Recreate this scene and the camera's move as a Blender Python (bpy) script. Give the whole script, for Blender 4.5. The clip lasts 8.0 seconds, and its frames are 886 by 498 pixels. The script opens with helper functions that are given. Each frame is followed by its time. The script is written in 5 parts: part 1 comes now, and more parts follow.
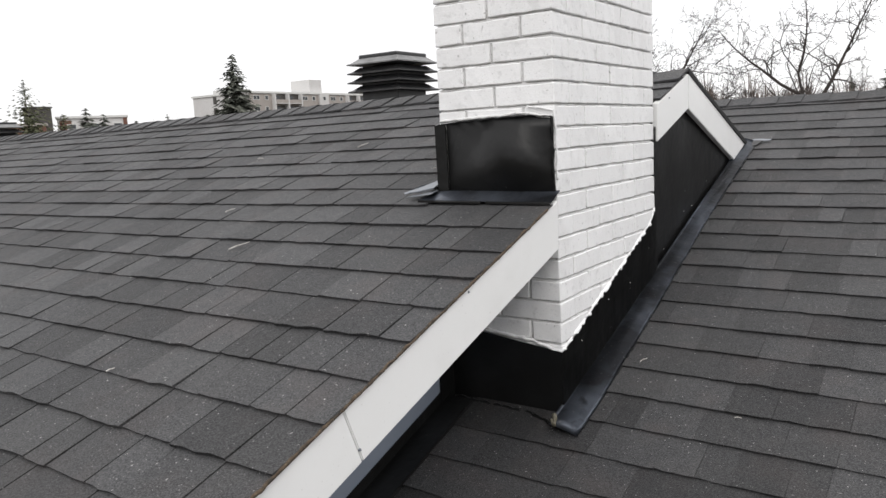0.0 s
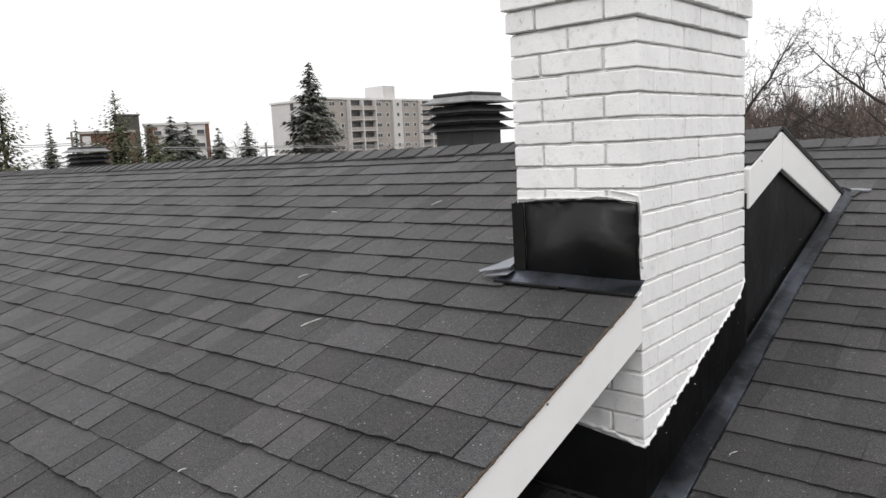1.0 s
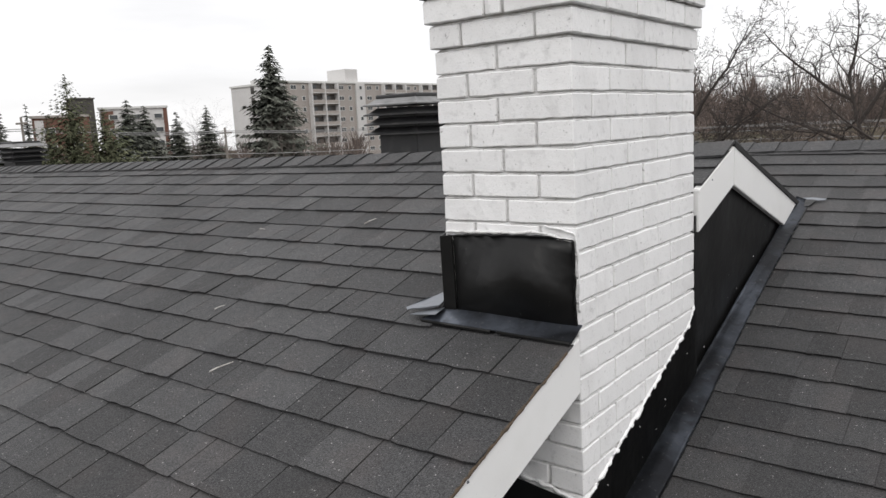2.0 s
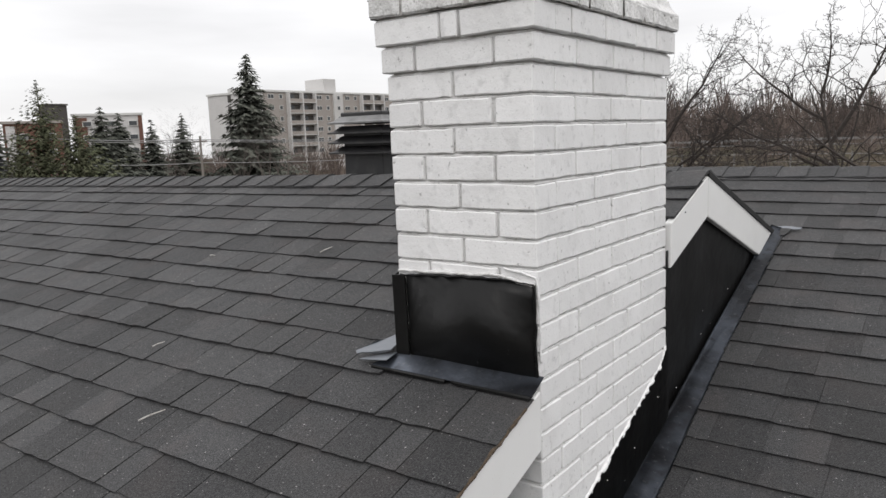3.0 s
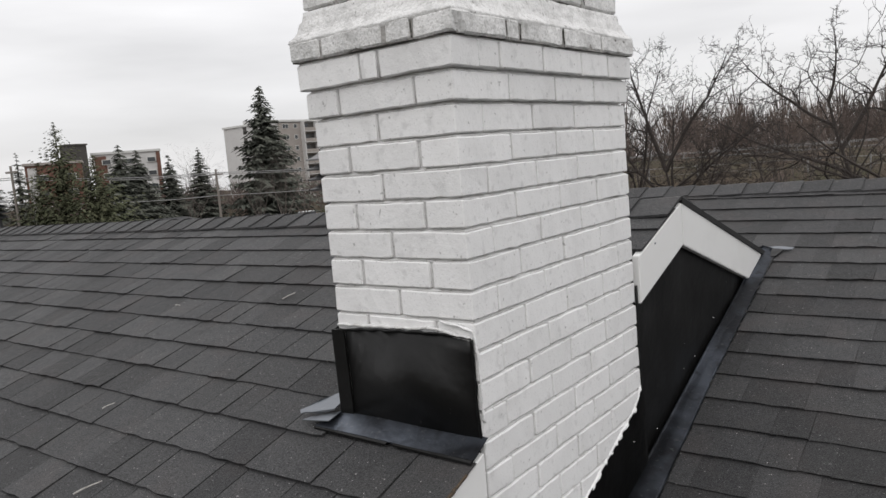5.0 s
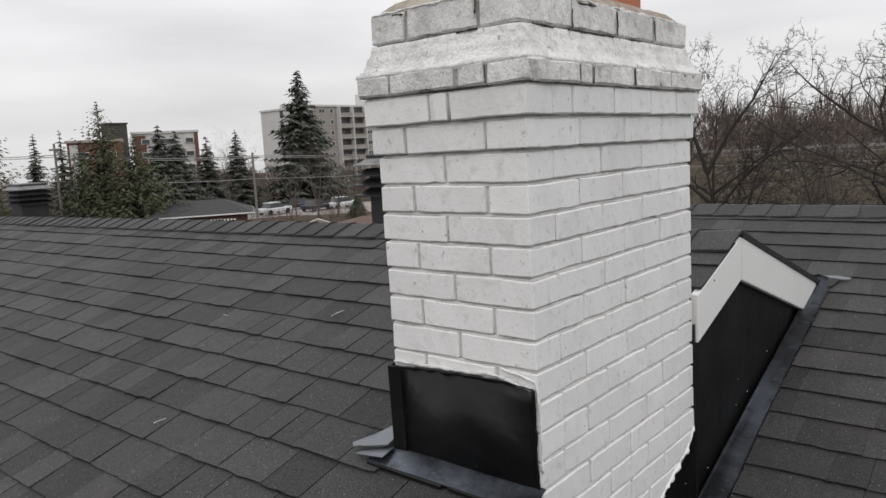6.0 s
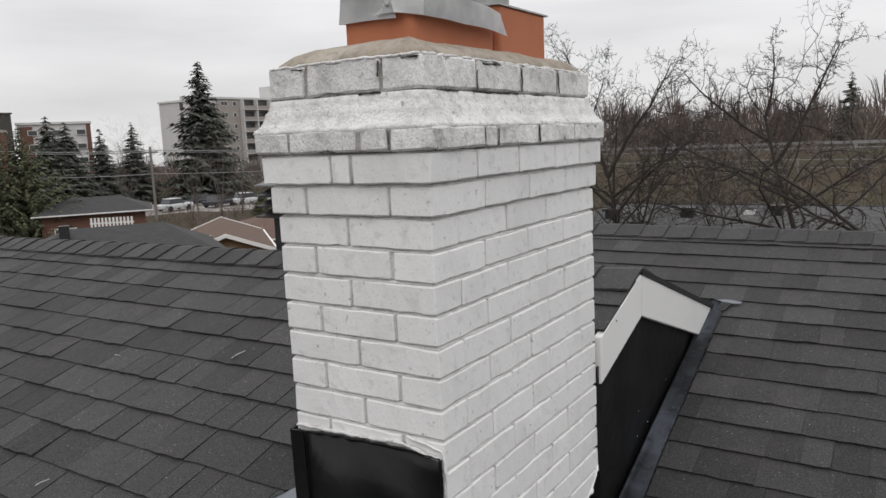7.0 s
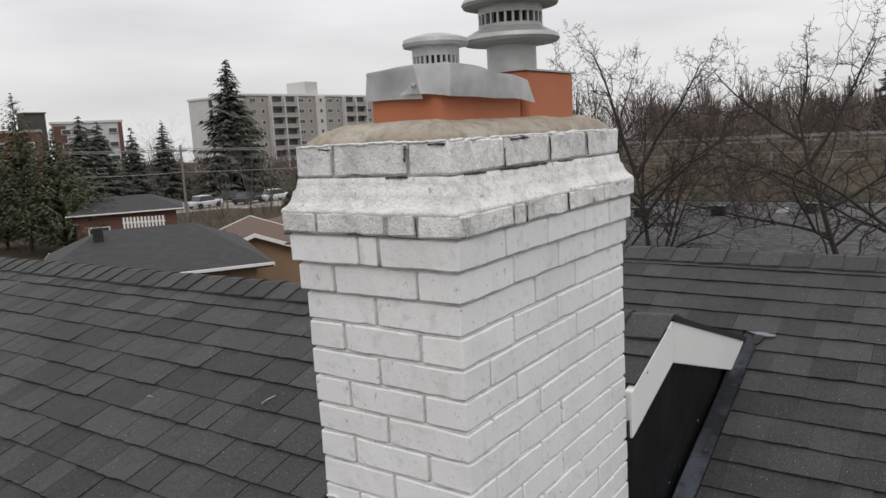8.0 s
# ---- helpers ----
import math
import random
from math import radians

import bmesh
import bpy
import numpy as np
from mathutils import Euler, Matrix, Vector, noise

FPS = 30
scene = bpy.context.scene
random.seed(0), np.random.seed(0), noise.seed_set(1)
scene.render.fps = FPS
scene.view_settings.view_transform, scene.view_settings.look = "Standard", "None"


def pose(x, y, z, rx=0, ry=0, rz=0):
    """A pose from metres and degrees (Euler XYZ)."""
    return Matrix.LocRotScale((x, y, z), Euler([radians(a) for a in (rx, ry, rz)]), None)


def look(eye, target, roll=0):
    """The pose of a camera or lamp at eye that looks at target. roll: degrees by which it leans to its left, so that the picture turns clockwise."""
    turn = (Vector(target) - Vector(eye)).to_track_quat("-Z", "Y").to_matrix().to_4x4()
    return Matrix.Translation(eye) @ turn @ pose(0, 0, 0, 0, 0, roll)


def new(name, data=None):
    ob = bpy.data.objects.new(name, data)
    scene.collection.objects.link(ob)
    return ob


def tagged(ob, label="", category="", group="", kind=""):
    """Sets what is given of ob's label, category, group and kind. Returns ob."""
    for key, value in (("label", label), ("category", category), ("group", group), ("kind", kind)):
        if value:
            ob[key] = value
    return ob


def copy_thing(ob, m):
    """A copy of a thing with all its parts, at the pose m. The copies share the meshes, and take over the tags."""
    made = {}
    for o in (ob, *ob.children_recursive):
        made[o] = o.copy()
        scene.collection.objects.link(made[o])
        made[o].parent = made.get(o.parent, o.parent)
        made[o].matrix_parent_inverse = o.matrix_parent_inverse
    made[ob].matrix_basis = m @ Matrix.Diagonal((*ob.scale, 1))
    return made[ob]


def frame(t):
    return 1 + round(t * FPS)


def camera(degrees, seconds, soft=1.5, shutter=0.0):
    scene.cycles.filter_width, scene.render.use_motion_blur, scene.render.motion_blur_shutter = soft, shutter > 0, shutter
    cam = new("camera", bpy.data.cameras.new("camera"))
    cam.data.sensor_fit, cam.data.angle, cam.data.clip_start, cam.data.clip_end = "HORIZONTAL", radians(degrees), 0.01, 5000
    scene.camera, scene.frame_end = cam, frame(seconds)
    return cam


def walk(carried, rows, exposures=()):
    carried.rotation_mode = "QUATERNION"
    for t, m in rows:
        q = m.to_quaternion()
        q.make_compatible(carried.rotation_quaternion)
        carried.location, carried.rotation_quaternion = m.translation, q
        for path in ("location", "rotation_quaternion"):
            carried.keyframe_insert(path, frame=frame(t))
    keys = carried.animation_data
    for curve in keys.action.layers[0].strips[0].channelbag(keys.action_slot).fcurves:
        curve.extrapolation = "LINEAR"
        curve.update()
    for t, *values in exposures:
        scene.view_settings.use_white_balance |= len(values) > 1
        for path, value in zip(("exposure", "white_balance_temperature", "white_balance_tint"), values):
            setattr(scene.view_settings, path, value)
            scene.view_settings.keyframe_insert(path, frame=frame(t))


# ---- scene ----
cam = camera(61.6, 8.0, soft=1.5)
PATH = [
    (0, (1.002, -1.991, 0.193), (-0.144, -0.38, -0.109), -2.6),
    (0.5, (0.94, -1.956, 0.302), (-0.276, -0.399, -0.01), -1.9),
    (1, (0.927, -1.901, 0.422), (-0.369, -0.404, 0.14), -2.7),
    (1.5, (0.886, -1.742, 0.512), (-0.379, -0.232, 0.164), -4.2),
    (1.7, (0.878, -1.711, 0.527), (-0.376, -0.189, 0.196), -3.4),
    (2.8, (0.846, -1.453, 0.561), (-0.3, 0.153, 0.233), -3.0),
    (3, (0.82, -1.461, 0.582), (-0.353, 0.13, 0.279), -2.0),
    (3.5, (0.796, -1.439, 0.621), (-0.511, 0.052, 0.359), -2.2),
    (4, (0.839, -1.303, 0.614), (-0.389, 0.253, 0.355), -3.7),
    (4.2, (0.857, -1.278, 0.617), (-0.352, 0.294, 0.358), -4.0),
    (5.3, (0.915, -1.242, 0.631), (-0.307, 0.324, 0.395), -4.8),
    (5.5, (0.882, -1.274, 0.652), (-0.381, 0.259, 0.421), -3.1),
    (6, (0.834, -1.254, 0.747), (-0.447, 0.258, 0.478), -3.0),
    (6.5, (0.817, -1.244, 0.803), (-0.32, 0.379, 0.532), -2.2),
    (7, (0.809, -1.196, 0.889), (-0.274, 0.46, 0.595), -2.4),
    (7.5, (0.79, -1.24, 0.978), (-0.317, 0.404, 0.71), -1.3),
    (8, (0.793, -1.16, 1.067), (-0.35, 0.452, 0.759), -3.1),
]
EXPOSURES = [(0.0, 0.22), (1.0, 0.19), (1.7, 0.09), (3.0, -0.06), (4.0, -0.2), (5.5, -0.3), (6.5, -0.38), (7.4, -0.36), (8.0, -0.39)]
walk(cam, [(t, look(eye, target, roll)) for t, eye, target, roll in PATH], EXPOSURES)

# ---- sky and light: a bright overcast day ----
world = bpy.data.worlds.new("overcast_sky")
scene.world = world
world.use_nodes = True
wn, wl = world.node_tree.nodes, world.node_tree.links
wn.clear()
w_out = wn.new("ShaderNodeOutputWorld")
w_bg = wn.new("ShaderNodeBackground")
w_sky = wn.new("ShaderNodeTexSky")
w_sky.sky_type, w_sky.sun_disc = "NISHITA", False
w_sky.sun_elevation, w_sky.sun_rotation = radians(42), radians(140)
w_co = wn.new("ShaderNodeTexCoord")
w_sep = wn.new("ShaderNodeSeparateXYZ")
w_up = wn.new("ShaderNodeMapRange")           # the cloud deck: brighter towards the zenith
w_up.inputs["From Min"].default_value, w_up.inputs["From Max"].default_value = 0.0, 1.0
w_up.inputs["To Min"].default_value, w_up.inputs["To Max"].default_value = 0.9, 1.7
w_map = wn.new("ShaderNodeMapping")
w_map.inputs["Scale"].default_value = (1.0, 1.0, 6.0)
w_noise = wn.new("ShaderNodeTexNoise")
w_noise.inputs["Scale"].default_value, w_noise.inputs["Detail"].default_value = 2.2, 5.0
w_cl = wn.new("ShaderNodeMapRange")
w_cl.inputs["From Min"].default_value, w_cl.inputs["From Max"].default_value = 0.3, 0.7
w_cl.inputs["To Min"].default_value, w_cl.inputs["To Max"].default_value = 0.88, 1.14
w_mul = wn.new("ShaderNodeMath")
w_mul.operation = "MULTIPLY"
w_tint = wn.new("ShaderNodeMix")
w_tint.data_type, w_tint.blend_type = "RGBA", "MULTIPLY"
w_tint.inputs["Factor"].default_value = 1.0
w_tint.inputs["A"].default_value = (1.0, 0.99, 1.0, 1)
w_dim = wn.new("ShaderNodeMix")               # a little of the blue sky above the clouds
w_dim.data_type = "RGBA"
w_dim.inputs["Factor"].default_value = 0.006
wl.new(w_co.outputs["Generated"], w_sep.inputs[0])
wl.new(w_sep.outputs["Z"], w_up.inputs["Value"])
wl.new(w_co.outputs["Generated"], w_map.inputs["Vector"])
wl.new(w_map.outputs[0], w_noise.inputs["Vector"])
wl.new(w_noise.outputs["Fac"], w_cl.inputs["Value"])
wl.new(w_up.outputs[0], w_mul.inputs[0])
wl.new(w_cl.outputs[0], w_mul.inputs[1])
wl.new(w_mul.outputs[0], w_tint.inputs["B"])
wl.new(w_tint.outputs["Result"], w_dim.inputs["A"])
wl.new(w_sky.outputs[0], w_dim.inputs["B"])
wl.new(w_dim.outputs["Result"], w_bg.inputs["Color"])
w_bg.inputs["Strength"].default_value = 1.0
wl.new(w_bg.outputs[0], w_out.inputs[0])

sun = new("sun", bpy.data.lights.new("sun", "SUN"))
sun.data.energy, sun.data.angle, sun.data.color = 0.6, radians(25), (1.0, 0.97, 0.93)
sun.matrix_world = look((6, -7, 9), (0, 0, 0))

# ---- materials ----
def material(name, color, rough=0.8, metal=0.0, spots=(), bump=(), vary=0.0, island=0.0, spec=0.5, glint=()):
    """A procedural material. spots: (scale, low, high, colour, strength) noise layers mixed over the base colour;
    bump: (scale, height) noise layers; glint: (scale, low, high) of an uneven gloss; vary: spread of brightness by Object Info's Random, island: by mesh island."""
    m = bpy.data.materials.new(name)
    m.use_nodes = True
    n, l = m.node_tree.nodes, m.node_tree.links
    b = n["Principled BSDF"]
    b.inputs["Roughness"].default_value, b.inputs["Metallic"].default_value = rough, metal
    b.inputs["Specular IOR Level"].default_value = spec
    co = n.new("ShaderNodeTexCoord")
    src = None
    rgb = n.new("ShaderNodeRGB")
    rgb.outputs[0].default_value = (*color, 1)
    src = rgb.outputs[0]
    for scale, low, high, tint, strength in spots:
        t = n.new("ShaderNodeTexNoise")
        t.inputs["Scale"].default_value, t.inputs["Detail"].default_value = scale, 6
        r = n.new("ShaderNodeMapRange")
        r.inputs["From Min"].default_value, r.inputs["From Max"].default_value = low, high
        r.inputs["To Max"].default_value = strength
        x = n.new("ShaderNodeMix")
        x.data_type = "RGBA"
        x.inputs["B"].default_value = (*tint, 1)
        l.new(geo_pos(n), t.inputs["Vector"])
        l.new(t.outputs["Fac"], r.inputs["Value"])
        l.new(r.outputs[0], x.inputs["Factor"])
        l.new(src, x.inputs["A"])
        src = x.outputs["Result"]
    for amount, node, out in ((vary, "ShaderNodeObjectInfo", "Random"), (island, "ShaderNodeNewGeometry", "Random Per Island")):
        if amount:
            o = n.new(node)
            r = n.new("ShaderNodeMapRange")
            r.inputs["To Min"].default_value, r.inputs["To Max"].default_value = 1 - amount, 1 + amount
            h = n.new("ShaderNodeHueSaturation")
            l.new(o.outputs[out], r.inputs["Value"])
            l.new(r.outputs[0], h.inputs["Value"])
            l.new(src, h.inputs["Color"])
            src = h.outputs[0]
    l.new(src, b.inputs["Base Color"])
    last = None
    for scale, height in bump:
        t = n.new("ShaderNodeTexNoise")
        t.inputs["Scale"].default_value, t.inputs["Detail"].default_value = scale, 4
        p = n.new("ShaderNodeBump")
        p.inputs["Distance"].default_value, p.inputs["Strength"].default_value = height, 1.0
        l.new(geo_pos(n), t.inputs["Vector"])
        l.new(t.outputs["Fac"], p.inputs["Height"])
        if last:
            l.new(last, p.inputs["Normal"])
        last = p.outputs[0]
    if last:
        l.new(last, b.inputs["Normal"])
    if glint:
        t = n.new("ShaderNodeTexNoise")
        t.inputs["Scale"].default_value, t.inputs["Detail"].default_value = glint[0], 5
        r = n.new("ShaderNodeMapRange")
        r.inputs["From Min"].default_value, r.inputs["From Max"].default_value = 0.4, 0.62
        r.inputs["To Min"].default_value, r.inputs["To Max"].default_value = glint[1], glint[2]
        l.new(geo_pos(n), t.inputs["Vector"])
        l.new(t.outputs["Fac"], r.inputs["Value"])
        o = n.new("ShaderNodeObjectInfo" if vary else "ShaderNodeNewGeometry")
        w = n.new("ShaderNodeMapRange")
        w.inputs["To Min"].default_value, w.inputs["To Max"].default_value = 0.8, 1.2
        k = n.new("ShaderNodeMath")
        k.operation = "MULTIPLY"
        l.new(o.outputs["Random" if vary else "Random Per Island"], w.inputs["Value"])
        l.new(r.outputs[0], k.inputs[0])
        l.new(w.outputs[0], k.inputs[1])
        l.new(k.outputs[0], b.inputs["Specular IOR Level"])
    return m


def geo_pos(nodes):
    """World position, so that grain runs on from piece to piece."""
    return nodes.new("ShaderNodeNewGeometry").outputs["Position"]


GRIT = ((280, 0.48, 0.62, (0.075, 0.0745, 0.074), 0.5), (120, 0.5, 0.64, (0.006, 0.006, 0.007), 0.5), (24, 0.5, 0.7, (0.036, 0.0355, 0.035), 0.45), (2.5, 0.42, 0.68, (0.029, 0.0285, 0.028), 0.5), (6, 0.5, 0.68, (0.036, 0.03, 0.029), 0.5), (140, 0.68, 0.72, (0.42, 0.41, 0.4), 0.7))
SHINGLE = material("shingle", (0.0155, 0.0155, 0.017), 0.68, spots=GRIT, bump=((380, 0.002), (60, 0.0015), (9, 0.004)), vary=0.26, glint=(260, 0.3, 0.8))
SHINGLE_FAR = material("shingle_joined", (0.0155, 0.0155, 0.017), 0.68, spots=GRIT, bump=((380, 0.002), (60, 0.0015), (9, 0.004)), island=0.26, glint=(260, 0.3, 0.8))
FELT = material("felt", (0.012, 0.012, 0.012), 0.95)
BRICK = material("painted_brick", (0.8, 0.798, 0.795), 0.6, spots=((9, 0.52, 0.74, (0.66, 0.655, 0.65), 0.5), (38, 0.58, 0.7, (0.5, 0.498, 0.495), 0.4), (210, 0.6, 0.7, (0.42, 0.415, 0.41), 0.4), (70, 0.67, 0.72, (0.25, 0.245, 0.24), 0.6)),
                 bump=((190, 0.0006), (75, 0.0011), (34, 0.0008), (9, 0.002)), vary=0.04)
WEATHERED = material("weathered_brick", (0.8, 0.797, 0.79), 0.8, spots=((10, 0.46, 0.62, (0.54, 0.54, 0.53), 0.65), (34, 0.5, 0.64, (0.5, 0.5, 0.49), 0.5), (200, 0.5, 0.62, (0.36, 0.355, 0.34), 0.45), (110, 0.54, 0.66, (0.8, 0.8, 0.79), 0.6), (70, 0.65, 0.7, (0.16, 0.16, 0.145), 0.5), (16, 0.62, 0.7, (0.2, 0.2, 0.18), 0.45)),
                     bump=((170, 0.0022), (60, 0.003), (22, 0.004)), vary=0.05)
MORTAR = material("painted_mortar", (0.68, 0.677, 0.67), 0.7, spots=((30, 0.5, 0.7, (0.42, 0.41, 0.39), 0.6), (90, 0.62, 0.7, (0.2, 0.19, 0.17), 0.5)), bump=((120, 0.002),))
WASH = material("mortar_slope", (0.79, 0.787, 0.78), 0.85, spots=((9, 0.47, 0.64, (0.58, 0.577, 0.57), 0.6), (34, 0.52, 0.66, (0.5, 0.497, 0.49), 0.6), (200, 0.5, 0.62, (0.42, 0.415, 0.4), 0.35), (110, 0.56, 0.66, (0.82, 0.82, 0.81), 0.6), (70, 0.64, 0.69, (0.17, 0.165, 0.15), 0.6)), bump=((150, 0.003), (50, 0.004), (18, 0.007)))
OLD_MORTAR = material("old_mortar", (0.34, 0.33, 0.315), 0.95, spots=((14, 0.5, 0.6, (0.05, 0.046, 0.04), 0.9), (40, 0.5, 0.7, (0.5, 0.49, 0.47), 0.6)), bump=((90, 0.004),))
CEMENT = material("cement_crown", (0.33, 0.28, 0.225), 0.9, spots=((9, 0.4, 0.7, (0.46, 0.42, 0.36), 0.8), (22, 0.5, 0.66, (0.24, 0.2, 0.16), 0.7), (60, 0.55, 0.7, (0.16, 0.17, 0.14), 0.6)), bump=((90, 0.004), (25, 0.006), (8, 0.006)))
CLAY = material("clay_flue", (0.43, 0.15, 0.072), 0.8, spots=((10, 0.45, 0.75, (0.4, 0.12, 0.055), 0.7), (120, 0.6, 0.75, (0.55, 0.25, 0.14), 0.4)), bump=((150, 0.001),))
GALV = material("galvanised_sheet", (0.7, 0.71, 0.71), 0.45, 0.25, spots=((18, 0.4, 0.7, (0.38, 0.39, 0.4), 0.6),), bump=((8, 0.004),))
VENTCAP = material("vent_cap_metal", (0.42, 0.43, 0.42), 0.5, 0.5, spots=((25, 0.45, 0.75, (0.3, 0.31, 0.3), 0.6),), bump=((40, 0.001),))
DARK = material("dark_gap", (0.015, 0.015, 0.015), 0.9)
FLASH = material("black_flashing", (0.007, 0.007, 0.007), 0.36, spots=((5, 0.5, 0.8, (0.02, 0.02, 0.02), 0.6), (45, 0.72, 0.76, (0.2, 0.2, 0.2), 0.25)), bump=((4, 0.012), (26, 0.0012)), spec=0.22)
PAN = material("bare_flashing", (0.1, 0.112, 0.135), 0.34, 0.8, spots=((4, 0.4, 0.58, (0.018, 0.019, 0.022), 0.9), (22, 0.55, 0.7, (0.02, 0.02, 0.022), 0.7), (60, 0.62, 0.75, (0.2, 0.2, 0.2), 0.4)), bump=((20, 0.003),))
TIN = material("bright_flashing", (0.19, 0.205, 0.225), 0.42, 0.8, spots=((25, 0.45, 0.7, (0.2, 0.21, 0.23), 0.7),), bump=((30, 0.002),))
FASCIA = material("white_fascia", (0.8, 0.8, 0.79), 0.45, spots=((6, 0.5, 0.8, (0.68, 0.68, 0.66), 0.4), (150, 0.68, 0.75, (0.4, 0.38, 0.35), 0.4)), bump=((8, 0.002),))
SOFFIT = material("grey_soffit", (0.3, 0.34, 0.4), 0.5, spots=((8, 0.4, 0.7, (0.22, 0.25, 0.3), 0.6),))
VENT = material("black_vent", (0.016, 0.016, 0.017), 0.45, spots=((12, 0.5, 0.75, (0.05, 0.048, 0.045), 0.5),))
VENT_TOP = material("grey_vent_top", (0.2, 0.2, 0.2), 0.6, spots=((15, 0.4, 0.7, (0.1, 0.1, 0.1), 0.7),))
TWIG = material("dry_twig", (0.46, 0.44, 0.41), 0.8, spots=((90, 0.5, 0.65, (0.22, 0.2, 0.18), 0.8),))

# ---- shape helpers ----
def part(name, bm, mat, parent=None, label="", smooth=False):
    """Links a bmesh as one mesh object, under parent if one is given."""
    me = bpy.data.meshes.new(name)
    bm.to_mesh(me)
    bm.free()
    me.materials.append(mat)
    if smooth:
        for p in me.polygons:
            p.use_smooth = True
    ob = new(name, me)
    if parent:
        ob.parent = parent
    return tagged(ob, label)


def place(name, data, parent, x=0, y=0, z=0, rx=0, ry=0, rz=0):
    """One more object on a mesh that others share."""
    ob = new(name, data)
    ob.parent = parent
    ob.matrix_basis = pose(x, y, z, rx, ry, rz)
    return ob


def empty(name, label, category, x=0, y=0, z=0, group="", kind=""):
    ob = new(name)
    ob.location = (x, y, z)
    return tagged(ob, label, category, group, kind)


def box(bm, x0, y0, z0, x1, y1, z1, bevel=0.0):
    r = bmesh.ops.create_cube(bm, size=1)
    vs = r["verts"]
    for v in vs:
        v.co = Vector(((x0, x1)[v.co.x > 0], (y0, y1)[v.co.y > 0], (z0, z1)[v.co.z > 0]))
    if bevel:
        es = list({e for v in vs for e in v.link_edges})
        bmesh.ops.bevel(bm, geom=es, offset=bevel, segments=1, affect="EDGES", profile=0.5)
    return bm


def boxed(*a, **k):
    return box(bmesh.new(), *a, **k)


def prism(bm, loop, push):
    """A closed solid: a flat loop of points, and the same loop moved by push."""
    a = [bm.verts.new(p) for p in loop]
    b = [bm.verts.new(Vector(p) + Vector(push)) for p in loop]
    bm.faces.new(a)
    bm.faces.new(b[::-1])
    for i in range(len(a)):
        j = (i + 1) % len(a)
        bm.faces.new((a[j], a[i], b[i], b[j]))
    bmesh.ops.recalc_face_normals(bm, faces=bm.faces[:])
    return bm


def lathe(bm, profile, n=24, cx=0, cy=0):
    """Turns (radius, height) pairs round the upright axis."""
    rings = []
    for r, z in profile:
        rings.append([bm.verts.new((cx + r * math.cos(2 * math.pi * i / n), cy + r * math.sin(2 * math.pi * i / n), z)) for i in range(n)])
    for a, b in zip(rings, rings[1:]):
        for i in range(n):
            bm.faces.new((a[i], a[(i + 1) % n], b[(i + 1) % n], b[i]))
    bm.faces.new(rings[0][::-1])
    bm.faces.new(rings[-1])
    return bm


# ---- plan: x across the slope, y up the slope; the chimney's near corner stands at x = y = 0 ----
PITCH = 1 / 3
LOW = -0.696                       # the lower roof lies this much under the upper one
RIDGE_U, RIDGE_L = 1.25, 3.06      # where the two ridges run
GROUND = -5.0
TILT = math.degrees(math.atan(PITCH))
SETTLE = 0.0107                    # fall of the higher wing's roof along its ridge
DEPTH, WIDTH = 0.84, 0.415         # chimney


def upper(y):
    return PITCH * min(y, 2 * RIDGE_U - y) - 0.01


def lower(y):
    return LOW + PITCH * min(y, 2 * RIDGE_L - y)


# ---- ground: one sheet, rising to a highway bank behind the house ----
def ease(v, a, b):
    s = min(1.0, max(0.0, (v - a) / (b - a)))
    return s * s * (3 - 2 * s)


def fall(x, y):
    """The ground's height: it falls away gently from the house on all sides."""
    return GROUND - 0.0145 * math.hypot(x - 0.8, y + 1.1)


def land(x, y):
    bank = ease(y, 26, 76) * ease(x, -62, -36) * 4.5
    return fall(x, y) + bank + 0.12 * noise.noise((x * 0.11, y * 0.11, 0.0)) * ease(abs(x) + abs(y), 14, 30)


LAND = material("rough_grass", (0.055, 0.051, 0.03), 0.95, spots=((0.12, 0.4, 0.65, (0.08, 0.056, 0.04), 0.9), (0.9, 0.45, 0.7, (0.065, 0.05, 0.038), 0.8), (6, 0.5, 0.7, (0.03, 0.03, 0.018), 0.6)),
                bump=((3, 0.08),), spec=0.1)
bm = bmesh.new()
lines = sorted({-900, -600, -400, -280, -220} | set(range(-180, 121, 5)) | {160, 240, 400, 600, 900})
grid = [[bm.verts.new((x, y, land(x, y))) for y in lines] for x in lines]
for i in range(len(lines) - 1):
    for j in range(len(lines) - 1):
        bm.faces.new((grid[i][j], grid[i + 1][j], grid[i + 1][j + 1], grid[i][j + 1]))
tagged(part("ground", bm, LAND, smooth=True), "rough winter grass and bare earth", "ground", kind="structure")

# ---- the house's own walls, plain, under the roofs ----
WALL = material("grey_siding", (0.22, 0.25, 0.3), 0.6, spots=((4, 0.4, 0.7, (0.17, 0.19, 0.23), 0.6),))
WALL_X = -WIDTH
bm = bmesh.new()
prism(bm, [(WALL_X, -2.6, upper(-2.6) - 0.14), (WALL_X, -2.6, GROUND - 0.4), (WALL_X, 5.0, GROUND - 0.4), (WALL_X, 5.0, upper(5.0) - 0.14),
           (WALL_X, RIDGE_U, upper(RIDGE_U) - 0.14)], (-0.15, 0, 0))
tagged(part("wall_gable", bm, WALL), "grey siding gable wall above the lower roof", "wall", kind="structure")
tagged(part("wall_front", boxed(-14.0, -2.6, GROUND - 0.4, WALL_X - 0.15, -2.45, upper(-2.6) - 0.3), WALL), "grey siding front wall under the eave", "wall", kind="structure")
